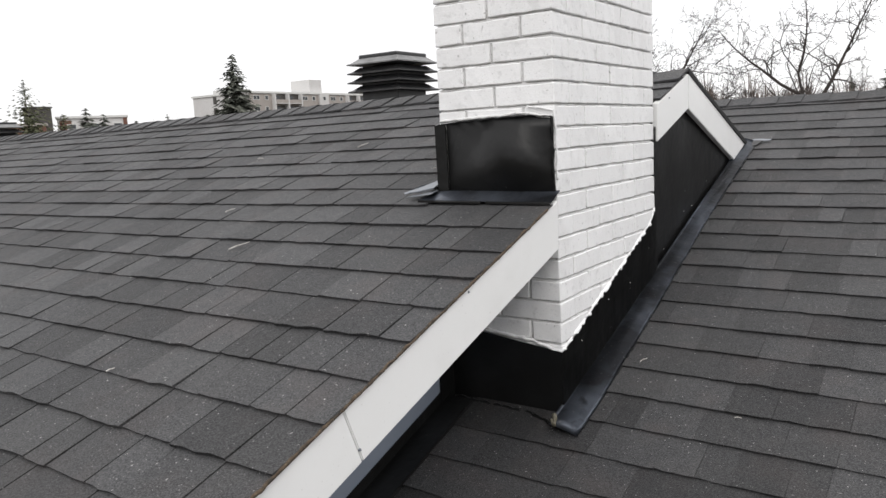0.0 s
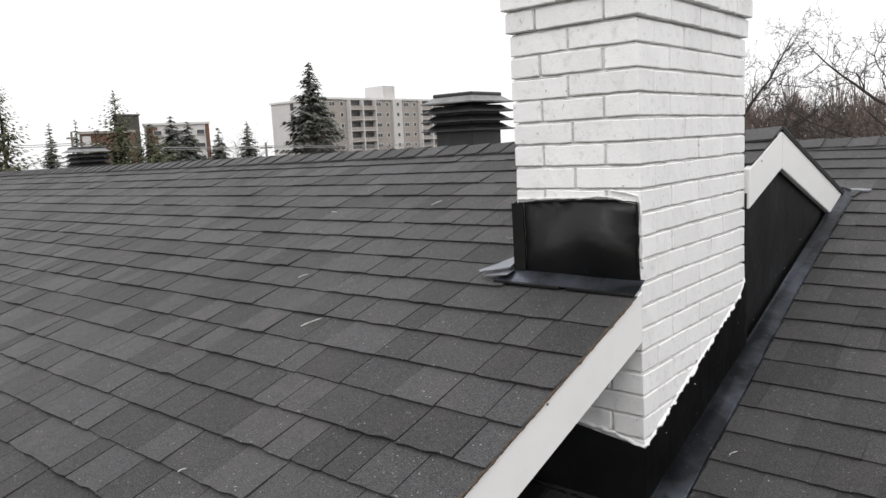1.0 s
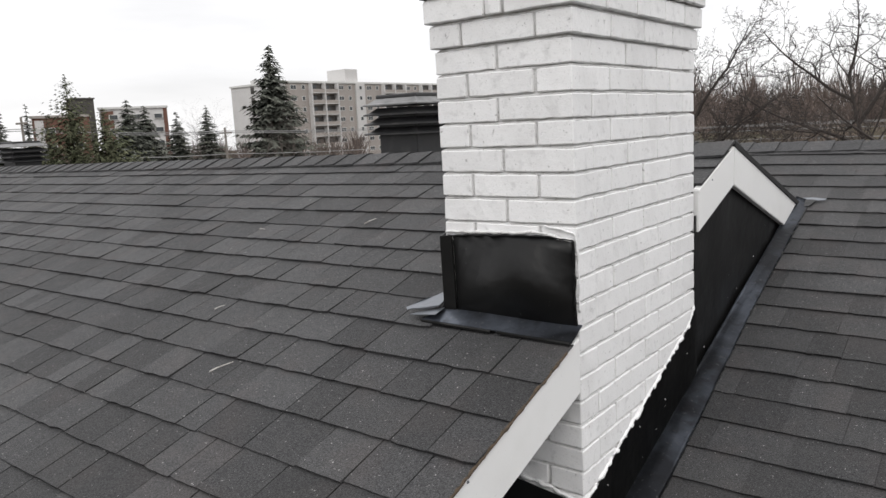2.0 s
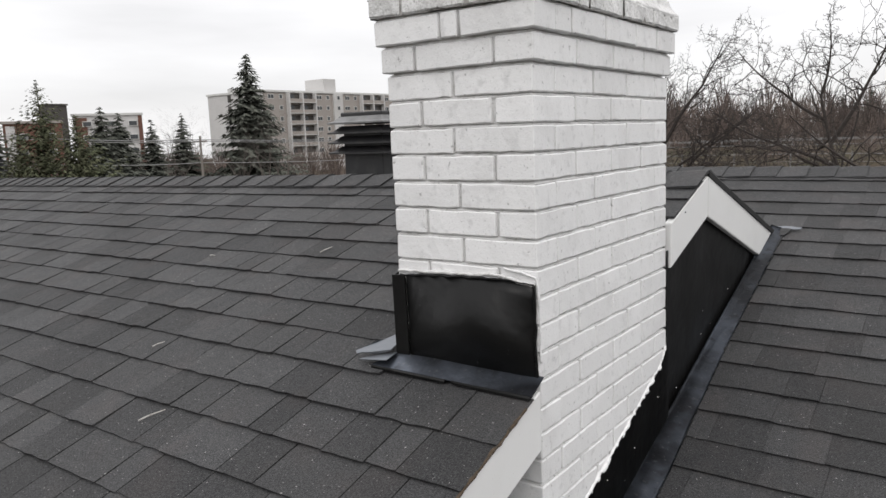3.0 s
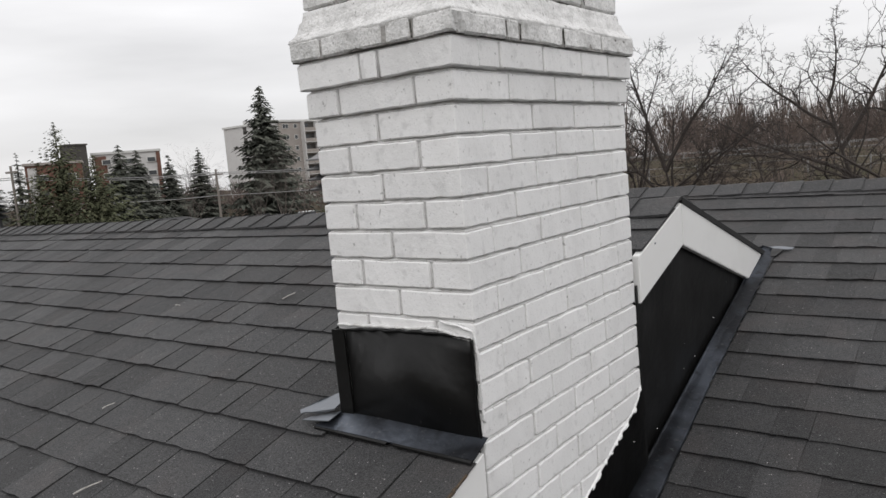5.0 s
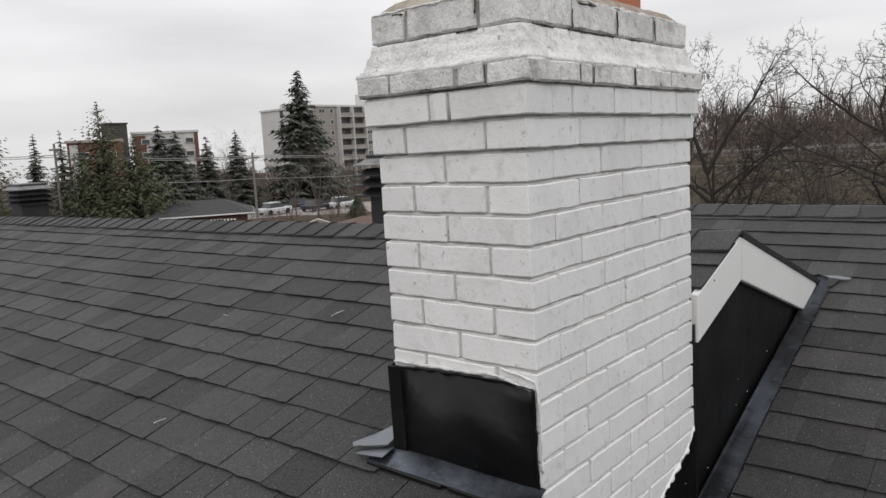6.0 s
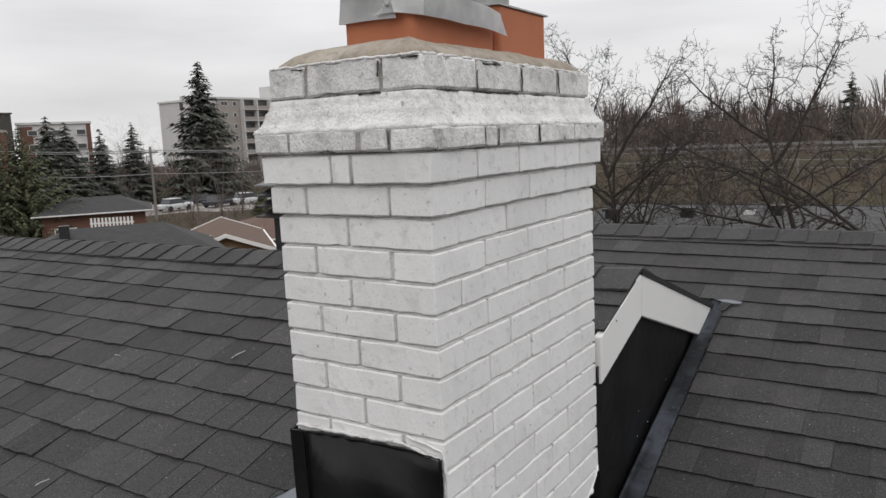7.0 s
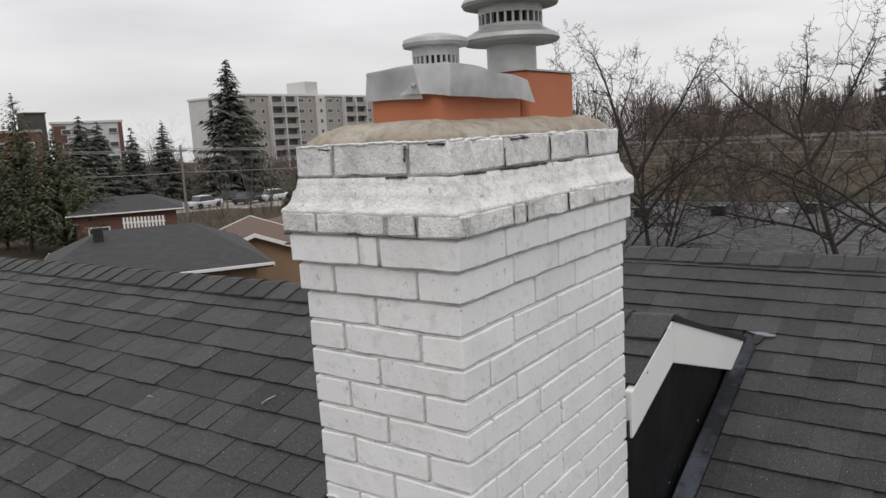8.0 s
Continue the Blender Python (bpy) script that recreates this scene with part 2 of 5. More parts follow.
tagged(part("wall_back", boxed(-14.0, 4.85, GROUND - 0.4, WALL_X - 0.15, 5.0, upper(5.0) - 0.3), WALL), "grey siding back wall", "wall", kind="structure")
tagged(part("wall_lower_front", boxed(WALL_X, -3.4, GROUND - 0.4, 8.6, -3.25, lower(-3.4) - 0.14), WALL), "grey siding front wall of the lower wing", "wall", kind="structure")
bm = bmesh.new()
prism(bm, [(8.6, -3.25, lower(-3.25) - 0.14), (8.6, -3.25, GROUND - 0.4), (8.6, 8.8, GROUND - 0.4), (8.6, 8.8, lower(8.8) - 0.14), (8.6, RIDGE_L, lower(RIDGE_L) - 0.14)], (-0.15, 0, 0))
tagged(part("wall_lower_gable", bm, WALL), "grey siding end wall of the lower wing", "wall", kind="structure")
tagged(part("wall_lower_back", boxed(-1.4, 8.65, GROUND - 0.4, 8.45, 8.8, lower(8.8) - 0.14), WALL), "grey siding back wall of the lower wing", "wall", kind="structure")

# ---- roof decks ----
def deck(name, f, x0, x1, ya, yr, yb, label):
    bm = bmesh.new()
    t = 0.11
    prism(bm, [(x0, ya, f(ya)), (x0, yr, f(yr)), (x0, yb, f(yb)), (x0, yb, f(yb) - t), (x0, yr, f(yr) - t), (x0, ya, f(ya) - t)], (x1 - x0, 0, 0))
    return tagged(part(name, bm, FELT), label, "roof", kind="structure")


upper_roof = deck("roof_upper", upper, -14.2, -0.014, -3.0, RIDGE_U, 5.3, "dark grey asphalt shingle roof, higher wing")
lower_roof = deck("roof_lower", lower, WALL_X, 9.0, -3.8, RIDGE_L, 9.2, "dark grey asphalt shingle roof, lower wing")
bm = bmesh.new()
prism(bm, [(-1.5, 2.33, lower(2.33)), (-1.5, RIDGE_L, lower(RIDGE_L)), (-1.5, 9.2, lower(9.2)), (-1.5, 9.2, lower(9.2) - 0.1), (-1.5, RIDGE_L, lower(RIDGE_L) - 0.1)], (1.5 + WALL_X - 0.002, 0, 0))
part("deck_return", bm, FELT, lower_roof)

# ---- rake boards of the higher wing: aluminium-clad, white ----
def rake(name, y0, y1, parent, cut0=0.0, cut1=0.0, x=-0.012):
    """A board under the roof's edge from y0 to y1. cut: how far its lower corner is drawn along the slope."""
    bm = bmesh.new()
    d = 0.148
    prism(bm, [(x, y0, upper(y0) - 0.002), (x, y1, upper(y1) - 0.002), (x, y1 + cut1, upper(y1) - d + PITCH * cut1 * (1 if y1 <= RIDGE_U else -1)),
               (x, y0 + cut0, upper(y0) - d + PITCH * cut0 * (1 if y0 < RIDGE_U else -1))], (0.024, 0, 0))
    bmesh.ops.bevel(bm, geom=bm.edges[:], offset=0.0025, segments=2, affect="EDGES")
    return part(name, bm, FASCIA, parent)


rakes = empty("trim_rake", "white aluminium rake boards along the roof edge", "trim", kind="structure")
rake("board", -2.98, -0.968, rakes, 0, 0.05)
rake("board", -0.966, -0.002, rakes, 0.05, 0.0)
rake("board", DEPTH + 0.03, RIDGE_U - 0.001, rakes)
rake("board", RIDGE_U + 0.001, 2.285, rakes, 0.0, -0.075)
for y, z in ((-0.925, -0.435), (-1.2, -0.45), (-0.5, -0.19), (1.0, 0.3)):
    bm = bmesh.new()
    bmesh.ops.create_icosphere(bm, subdivisions=1, radius=0.004, matrix=Matrix.Translation((0.012, y, z)))
    part("nail", bm, TIN, rakes)
bm = bmesh.new()
prism(bm, [(-0.013, -2.95, upper(-2.95) - 0.16), (-0.013, -0.004, upper(0) - 0.16), (-0.013, -0.004, upper(0) - 0.15), (-0.013, -2.95, upper(-2.95) - 0.15)], (WALL_X + 0.015, 0, 0))
tagged(part("trim_soffit", bm, SOFFIT), "grey-blue aluminium soffit under the roof edge", "trim", kind="structure")

# ---- black sheet on the gable wall behind the chimney ----
def wavy(bm, amount, size=4.0, axis=0):
    for v in bm.verts:
        v.co[axis] += amount * noise.noise(v.co * size)
    return bm


bm = bmesh.new()
loop = [(-0.016, DEPTH + 0.002, lower(DEPTH) - 0.03), (-0.016, 2.3, lower(2.3) - 0.02), (-0.016, RIDGE_U, upper(RIDGE_U) - 0.14), (-0.016, DEPTH + 0.002, upper(DEPTH) - 0.14)]
prism(bm, loop, (-0.02, 0, 0))
bmesh.ops.triangulate(bm, faces=bm.faces[:])
bmesh.ops.subdivide_edges(bm, edges=bm.edges[:], cuts=5, use_grid_fill=True)
wavy(bm, 0.006, 3.0)
tagged(part("wall_sheet", bm, FLASH), "black metal sheet cladding the gable wall under white rakes", "wall", kind="structure")

# ---- chimney: white-painted brick, two by four stretchers ----
COURSE, JOINT = 0.0665, 0.0088
TOP = 0.867                       # underside of the projecting course
chimney = empty("chimney", "white-painted brick chimney with corbelled top course", "chimney")
rng = random.Random(7)


def bed(k):
    """Height of the bed joint under the k-th course of the shaft."""
    return TOP - k * COURSE



def brick_mesh(lx, ly, lz, seed, worn=0.0026):
    """One brick, centred, with worn edges and slightly uneven faces."""
    bm = bmesh.new()
    box(bm, -lx / 2, -ly / 2, -lz / 2, lx / 2, ly / 2, lz / 2)
    r = random.Random(seed)
    long = 0 if lx > ly else 1
    bmesh.ops.subdivide_edges(bm, edges=[e for e in bm.edges if abs(e.verts[0].co[long] - e.verts[1].co[long]) > 0.04], cuts=6, use_grid_fill=True)
    for v in bm.verts:
        v.co += Vector((r.uniform(-worn, worn), r.uniform(-worn, worn), r.uniform(-worn, worn))) * 0.5
    bmesh.ops.bevel(bm, geom=[e for e in bm.edges if e.calc_face_angle() > 0.8], offset=worn * 1.1, segments=1, affect="EDGES")
    me = bpy.data.meshes.new("brick")
    bm.to_mesh(me)
    bm.free()
    return me


brick_store = {}


def brick(x0, y0, x1, y1, z0, z1, mat, worn=0.0026):
    if worn > 0.003:                      # frost-worn bricks, their joints washed out
        x0, x1, y0, y1 = x0 + 0.0012, x1 - 0.0012, y0 + 0.0012, y1 - 0.0012
    lx, ly, lz = round(x1 - x0, 3), round(y1 - y0, 3), round(z1 - z0, 3)
    key = (lx, ly, lz, mat.name, rng.randrange(3))
    if key not in brick_store:
        brick_store[key] = brick_mesh(lx, ly, lz, len(brick_store), worn)
        brick_store[key].materials.append(mat)
    j = 0.0009
    place("brick", brick_store[key], chimney, (x0 + x1) / 2 + rng.uniform(-j, j), (y0 + y1) / 2 + rng.uniform(-j, j), (z0 + z1) / 2 + rng.uniform(-j, j),
          rng.uniform(-0.15, 0.15), rng.uniform(-0.15, 0.15), rng.uniform(-0.12, 0.12))


def course(k, z0, z1, out, mat, odd, worn=0.0026):
    """One ring of bricks. out: how far it stands out from the shaft; odd courses are turned at the corners."""
    x0, x1, y0, y1 = -WIDTH - out, out, -out, DEPTH + out
    w, h = 0.1, JOINT / 2
    if odd:
        n = 4
        for a, b in ((x1 - w, x1), (x0, x0 + w)):
            for i in range(n):
                s = (y1 - y0) / n
                brick(a, y0 + i * s + (h if i else 0), b, y0 + (i + 1) * s - (h if i < n - 1 else 0), z0, z1, mat, worn)
        for a, b in ((y0, y0 + w), (y1 - w, y1)):
            brick(x0 + w + JOINT, a, x1 - w - JOINT, b, z0, z1, mat, worn)
    else:
        for a, b in ((y0, y0 + w), (y1 - w, y1)):
            if k in (0, 1):               # cut closers in the two topmost courses
                cuts = (w, 0.295, x1 - x0 - w) if k == 0 else (0, 0.2, 0.255, x1 - x0)
                for i in range(len(cuts) - 1):
                    brick(x0 + cuts[i] + (h if i or k == 0 else 0), a, x0 + cuts[i + 1] - (h if i < len(cuts) - 2 or k == 0 else 0), b, z0, z1, mat, worn)
                continue
            mid = (x0 + x1) / 2 + rng.uniform(-0.012, 0.004)
            brick(x0, a, mid - h, b, z0, z1, mat, worn)
            brick(mid + h, a, x1, b, z0, z1, mat, worn)
        n = 3
        for a, b in ((x1 - w, x1), (x0, x0 + w)):
            if k in (0, 1):
                cuts = (0, 0.215, 0.27, 0.475, 0.69, y1 - y0) if k == 0 else (w - 0.004, 0.18, 0.37, 0.57, 0.73, y1 - y0 - w + 0.004)
                for i in range(len(cuts) - 1):
                    brick(a, y0 + cuts[i] + (h if i else 0), b, y0 + cuts[i + 1] - (h if i < len(cuts) - 2 else 0), z0, z1, mat, worn)
                continue
            s = (y1 - y0 - 2 * w) / n
            for i in range(n):
                brick(a, y0 + w + i * s + h, b, y0 + w + (i + 1) * s - h, z0, z1, mat, worn)


OUT = {1: 0.019, 2: 0.009}
for k in range(1, 24):
    z1 = bed(k - 1) - JOINT * 0.4
    out = OUT.get(k, 0.0)
    course(k, bed(k) + JOINT * 0.4, z1, out, BRICK, k % 2 == 0)
part("core", boxed(-WIDTH - 0.0235, -0.0235, TOP + 0.001, 0.0235, DEPTH + 0.0235, 0.912), OLD_MORTAR, chimney)
course(0, TOP + 0.002, 0.914, 0.029, WEATHERED, False, 0.0042)
# the crown course, set back over the mortar slope
CROWN_IN = -0.002
course(-1, 0.9885, 1.052, CROWN_IN, WEATHERED, True, 0.0042)
part("core", boxed(-WIDTH - CROWN_IN + 0.01, -CROWN_IN + 0.01, 0.9, CROWN_IN - 0.01, DEPTH + CROWN_IN - 0.01, 1.04), OLD_MORTAR, chimney)


def ring_skin(bm, levels, div=26):
    """A rough skin over rectangles (x0, x1, y0, y1, z) stacked on one another, closed on top."""
    rows = []
    for x0, x1, y0, y1, z, rough in levels:
        row = []
        for a, b in (((x0, y0), (x1, y0)), ((x1, y0), (x1, y1)), ((x1, y1), (x0, y1)), ((x0, y1), (x0, y0))):
            for i in range(div):
                t = i / div
                p = Vector((a[0] + (b[0] - a[0]) * t, a[1] + (b[1] - a[1]) * t, z))
                q = noise.noise_vector(p * 9) * rough + noise.noise_vector(p * 34) * rough * 0.5
                row.append(bm.verts.new(p + q))
        rows.append(row)
    n = len(rows[0])
    for a, b in zip(rows, rows[1:]):
        for i in range(n):
            bm.faces.new((a[i], a[(i + 1) % n], b[(i + 1) % n], b[i]))
    bm.faces.new(rows[-1])
    bm.faces.new(rows[0][::-1])
    return bm


def rect(out, z, rough=0.003):
    return (-WIDTH - out, out, -out, DEPTH + out, z, rough)


# the shaft's mortar: each bed joint runs flush off the brick below and cuts back under the one above
levels = []
for k in range(23, 0, -1):
    o, over = OUT.get(k, 0.0), OUT.get(k - 1, 0.0)
    z1 = bed(k - 1) - JOINT * 0.4
    z0 = bed(k) + JOINT * 0.4
    for inset, z in ((0.0085, z0 + 0.006), (0.008, z1 - 0.01), (0.0075, z1 - 0.002), (0.0035, z1 + 0.0008), (0.0085, z1 + JOINT * 0.5), (0.013, z1 + JOINT * 0.8 - 0.0003)):
        levels.append((-WIDTH - o + inset, o - inset, -o + inset, DEPTH + o - inset, z, 0.0026))
part("core", ring_skin(bmesh.new(), levels, 72), MORTAR, chimney, smooth=True)
part("mortar_slope", ring_skin(bmesh.new(), [rect(0.018, 0.9, 0.0), rect(0.0275, 0.914, 0.002), rect(0.0245, 0.92, 0.0035), rect(0.016, 0.928, 0.004), rect(0.0105, 0.938, 0.004), rect(0.007, 0.948, 0.004), rect(0.0055, 0.956, 0.003), rect(0.001, 0.961, 0.003), rect(-0.001, 0.972, 0.003), rect(-0.003, 0.984, 0.002), rect(-0.025, 0.986)]),
     WASH, chimney, "lumpy whitewashed mortar slope", smooth=True)
part("cement_crown", ring_skin(bmesh.new(), [rect(-0.04, 1.035, 0.0), rect(-0.018, 1.05, 0.006), rect(-0.022, 1.063, 0.007), rect(-0.045, 1.081, 0.007), rect(-0.08, 1.093, 0.005), rect(-0.13, 1.098, 0.003)]),
     CEMENT, chimney, "beige weathered cement crown", smooth=True)

def bead(name, pts, r, mat, parent, label="", seed=1):
    """A lumpy ribbon of paint or sealant along a line."""
    bm = bmesh.new()
    rr = random.Random(seed)
    rows = []
    n = 6
    fine = []
    for a, b in zip(pts, pts[1:]):
        a, b = Vector(a), Vector(b)
        m = max(2, int((b - a).length / 0.007))
        fine += [(a.lerp(b, i / m), (b - a).normalized()) for i in range(m)]
    fine.append((Vector(pts[-1]), fine[-1][1]))
    for p, d in fine:
        s = d.cross(Vector((0.3, 0.2, 0.9))).normalized()
        u = s.cross(d).normalized()
        k = r * (0.85 + 0.55 * noise.noise(p * 42 + Vector((seed, 0, 0))) + rr.uniform(-0.07, 0.07))
        off = noise.noise_vector(p * 50 + Vector((0, seed, 0))) * r * 0.8
        rows.append([bm.verts.new(p + off + (s * math.cos(2 * math.pi * i / n) + u * math.sin(2 * math.pi * i / n)) * k) for i in range(n)])
    for a, b in zip(rows, rows[1:]):
        for i in range(n):
            bm.faces.new((a[i], a[(i + 1) % n], b[(i + 1) % n], b[i]))
    bm.faces.new(rows[0])
    bm.faces.new(rows[-1][::-1])
    bmesh.ops.recalc_face_normals(bm, faces=bm.faces[:])
    return part(name, bm, mat, parent, label, smooth=True)


# dark mossy beads for the shaded gaps of crumbled joints in the weathered top courses, and paint splashed on the
# crown's rim
GAP_MOSS = material("dark_gap_moss", (0.035, 0.034, 0.026), 0.95, spots=((150, 0.5, 0.65, (0.3, 0.29, 0.27), 0.6),), bump=((200, 0.003),))
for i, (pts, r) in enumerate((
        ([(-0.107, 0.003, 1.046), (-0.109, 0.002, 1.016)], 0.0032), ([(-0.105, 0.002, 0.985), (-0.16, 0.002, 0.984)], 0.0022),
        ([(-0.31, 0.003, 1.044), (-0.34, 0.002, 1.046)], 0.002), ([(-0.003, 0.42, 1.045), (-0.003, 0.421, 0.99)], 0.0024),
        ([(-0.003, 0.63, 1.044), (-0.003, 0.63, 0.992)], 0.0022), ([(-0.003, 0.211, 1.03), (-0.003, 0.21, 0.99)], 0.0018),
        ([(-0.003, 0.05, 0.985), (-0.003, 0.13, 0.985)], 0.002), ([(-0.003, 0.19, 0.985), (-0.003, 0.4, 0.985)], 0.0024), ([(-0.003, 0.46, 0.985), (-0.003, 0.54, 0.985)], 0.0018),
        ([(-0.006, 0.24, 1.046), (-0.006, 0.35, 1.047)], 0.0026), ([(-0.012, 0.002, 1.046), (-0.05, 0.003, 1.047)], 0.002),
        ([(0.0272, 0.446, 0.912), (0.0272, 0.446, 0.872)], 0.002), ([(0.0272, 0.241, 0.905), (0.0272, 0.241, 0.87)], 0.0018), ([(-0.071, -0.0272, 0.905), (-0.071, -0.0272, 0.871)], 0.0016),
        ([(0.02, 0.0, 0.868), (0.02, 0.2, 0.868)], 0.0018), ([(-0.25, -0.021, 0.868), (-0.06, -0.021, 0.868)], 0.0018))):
    bead("moss_joint", pts, r, GAP_MOSS, chimney, "dark mossy bead standing in for a crumbled open joint", 40 + i)
bead("paint_splash", [(-0.405, 0.005, 1.052), (-0.2, 0.004, 1.053), (-0.01, 0.005, 1.052)], 0.0034, WASH, chimney, "white paint splashed on the crown", 61)
bead("paint_splash", [(-0.006, 0.01, 1.052), (-0.007, 0.3, 1.053), (-0.006, 0.6, 1.052), (-0.007, 0.83, 1.052)], 0.0034, WASH, chimney, "white paint splashed on the crown", 62)
# thick paint along the flashing at the chimney's foot
FOOT_F = -0.462                               # the white paint's lower edge on the front
def foot(y):
    """The white paint's lower edge along the right face: it follows the slope and steepens at the back."""
    return -0.488 + 0.39 * y + (9.0 * (y - 0.77) ** 2 if y > 0.77 else 0.0)


side = [(0.0, y, foot(y)) for y in (0.0, 0.15, 0.3, 0.45, 0.6, 0.7, 0.78, 0.81, 0.838)]
bead("paint_edge", side, 0.0075, BRICK, chimney, "thick white paint edge", 3)
bead("paint_edge", [(0.0, -0.003, -0.486), (-0.12, -0.004, -0.458), (-0.26, -0.004, -0.445), (-0.41, -0.004, -0.435)], 0.007, BRICK, chimney, "thick white paint edge", 4)
bead("paint_edge", [(0.002, 0.002, 0.045), (0.003, 0.0, 0.12), (0.003, 0.001, 0.2), (-0.002, -0.004, 0.252), (-0.03, -0.005, 0.258), (-0.09, -0.004, 0.268)], 0.0035, BRICK, chimney, "thick white paint edge", 5)
bead("paint_edge", [(-0.005, -0.004, 0.232), (-0.1, -0.004, 0.248), (-0.2, -0.004, 0.245), (-0.3, -0.004, 0.241), (-0.41, -0.004, 0.236)], 0.005, MORTAR, chimney, "grey sealant edge", 6)

# ---- flashings ----
flashing = empty("chimney_flashing", "black metal flashing wrapped round the chimney foot", "flashing")


def sheet(name, pts, thick, push, mat, label="", cuts=5, wave=0.003, size=5.0, axis=1, parent=None):
    bm = bmesh.new()
    prism(bm, pts, Vector(push) * thick)
    bmesh.ops.subdivide_edges(bm, edges=bm.edges[:], cuts=cuts, use_grid_fill=True)
    wavy(bm, wave, size, axis)
    return part(name, bm, mat, parent or flashing, label, smooth=False)


def soft(ob):
    for p in ob.data.polygons:
        p.use_smooth = True
    return ob


F = 0.006
front = soft(sheet("front_sheet", [(-0.382, -F, 0.0), (-0.004, -F, 0.0), (-0.004, -F, 0.236), (-0.2, -F, 0.24), (-0.382, -F, 0.228)], 0.003, (0, -1, 0), FLASH, wave=0.0045, size=6))
for v in front.data.vertices:
    if v.co.z > 0.215:
        v.co.z += 0.009 * noise.noise((v.co.x * 45, 0, 0)) + 0.004 * noise.noise((v.co.x * 130, 5, 0))
    if v.co.x > -0.012:
        v.co.x += 0.006 * noise.noise((0, v.co.z * 40, 2))
bead("sealant_line", [(-0.004, -0.008, 0.0), (-0.005, -0.009, 0.08), (-0.004, -0.008, 0.16), (-0.007, -0.009, 0.235)], 0.0035, FLASH, flashing, "ragged black sealant", 21)
bead("sealant_line", [(-0.007, -0.009, 0.235), (-0.1, -0.009, 0.241), (-0.2, -0.009, 0.238), (-0.3, -0.009, 0.233), (-0.4, -0.011, 0.227)], 0.0035, FLASH, flashing, "ragged black sealant", 22)
sheet("folded_edge", [(-0.424, -0.014, -0.005), (-0.384, -0.013, -0.005), (-0.386, -0.013, 0.229), (-0.42, -0.014, 0.225)], 0.006, (0, 1, 0), FLASH, wave=0.001)
sheet("side_sheet", [(-0.428, -0.012, -0.01), (-0.428, DEPTH, upper(DEPTH) - 0.01), (-0.428, DEPTH, upper(DEPTH) + 0.2), (-0.428, -0.012, 0.225)], 0.008, (1, 0, 0), FLASH, wave=0.001, axis=0)
sheet("apron", [(-0.47, -0.066, upper(-0.066) + 0.017), (0.013, -0.066, upper(-0.066) + 0.017), (0.011, -0.004, 0.013), (-0.43, -0.004, 0.013)], 0.003, (0, 0, 1), PAN, "dull grey metal apron", wave=0.0015, axis=2)
bm = bmesh.new()
for i in range(2):
    prism(bm, [(-0.47 + i * 0.26, -0.07, upper(-0.07) + 0.013), (-0.23 + i * 0.24, -0.072, upper(-0.072) + 0.012), (-0.23 + i * 0.24, -0.06, upper(-0.06) + 0.015), (-0.47 + i * 0.26, -0.058, upper(-0.058) + 0.015)], (0, 0, 0.005))
part("sealant_line", bm, FLASH, flashing)
sheet("bent_tab", [(-0.432, -0.03, 0.02), (-0.535, -0.052, 0.002), (-0.55, -0.04, 0.008), (-0.5, 0.03, 0.028), (-0.432, 0.14, 0.068)], 0.0025, (0, 0, 1), TIN, "bright bent metal tab", wave=0.008, size=22, axis=2)
sheet("bent_tab", [(-0.42, -0.064, 0.004), (-0.515, -0.066, -0.005), (-0.5, -0.05, 0.0), (-0.42, -0.02, 0.015)], 0.002, (0, 0, 1), TIN, "bright bent metal tab", wave=0.003, size=12, axis=2)
# the lower foot, on the lower roof
(sheet("foot_sheet", [(-0.415, -F, lower(0) - 0.02), (0.004, -F, lower(0) - 0.02), (0.004, -F, -0.486), (-0.415, -F, -0.437)], 0.003, (0, -1, 0), FLASH, wave=0.003, size=5))
bm = bmesh.new()
ys = [-0.01 + 0.85 * i / 24 for i in range(25)]
a = [bm.verts.new((0.0055 + 0.002 * noise.noise((0, y * 7, 0)), y, lower(y) - 0.02)) for y in ys]
b = [bm.verts.new((0.0055 + 0.002 * noise.noise((0, y * 7, 3)), y, foot(max(y, 0)) + 0.002)) for y in ys]
for i in range(24):
    bm.faces.new((a[i], a[i + 1], b[i + 1], b[i]))
bmesh.ops.solidify(bm, geom=bm.faces[:], thickness=0.003)
part("slope_sheet", bm, FLASH, flashing)
# black sheet added beside the foot sheet to darken a pale strip of wall
sheet("corner_strip", [(-0.411, -0.09, lower(-0.09) - 0.01), (-0.411, 0.008, lower(0) - 0.01), (-0.411, 0.008, -0.42), (-0.411, -0.09, -0.42)], 0.003, (1, 0, 0), FLASH, wave=0.001, axis=0)
# corner cap where the side sheet turns on to the wall behind
sheet("corner_strip", [(0.006, DEPTH - 0.004, lower(DEPTH)), (0.006, DEPTH + 0.012, lower(DEPTH)), (0.004, DEPTH + 0.012, 0.19), (0.004, DEPTH - 0.001, 0.19)], 0.004, (-1, 0, 0), FLASH, wave=0.001, axis=0)


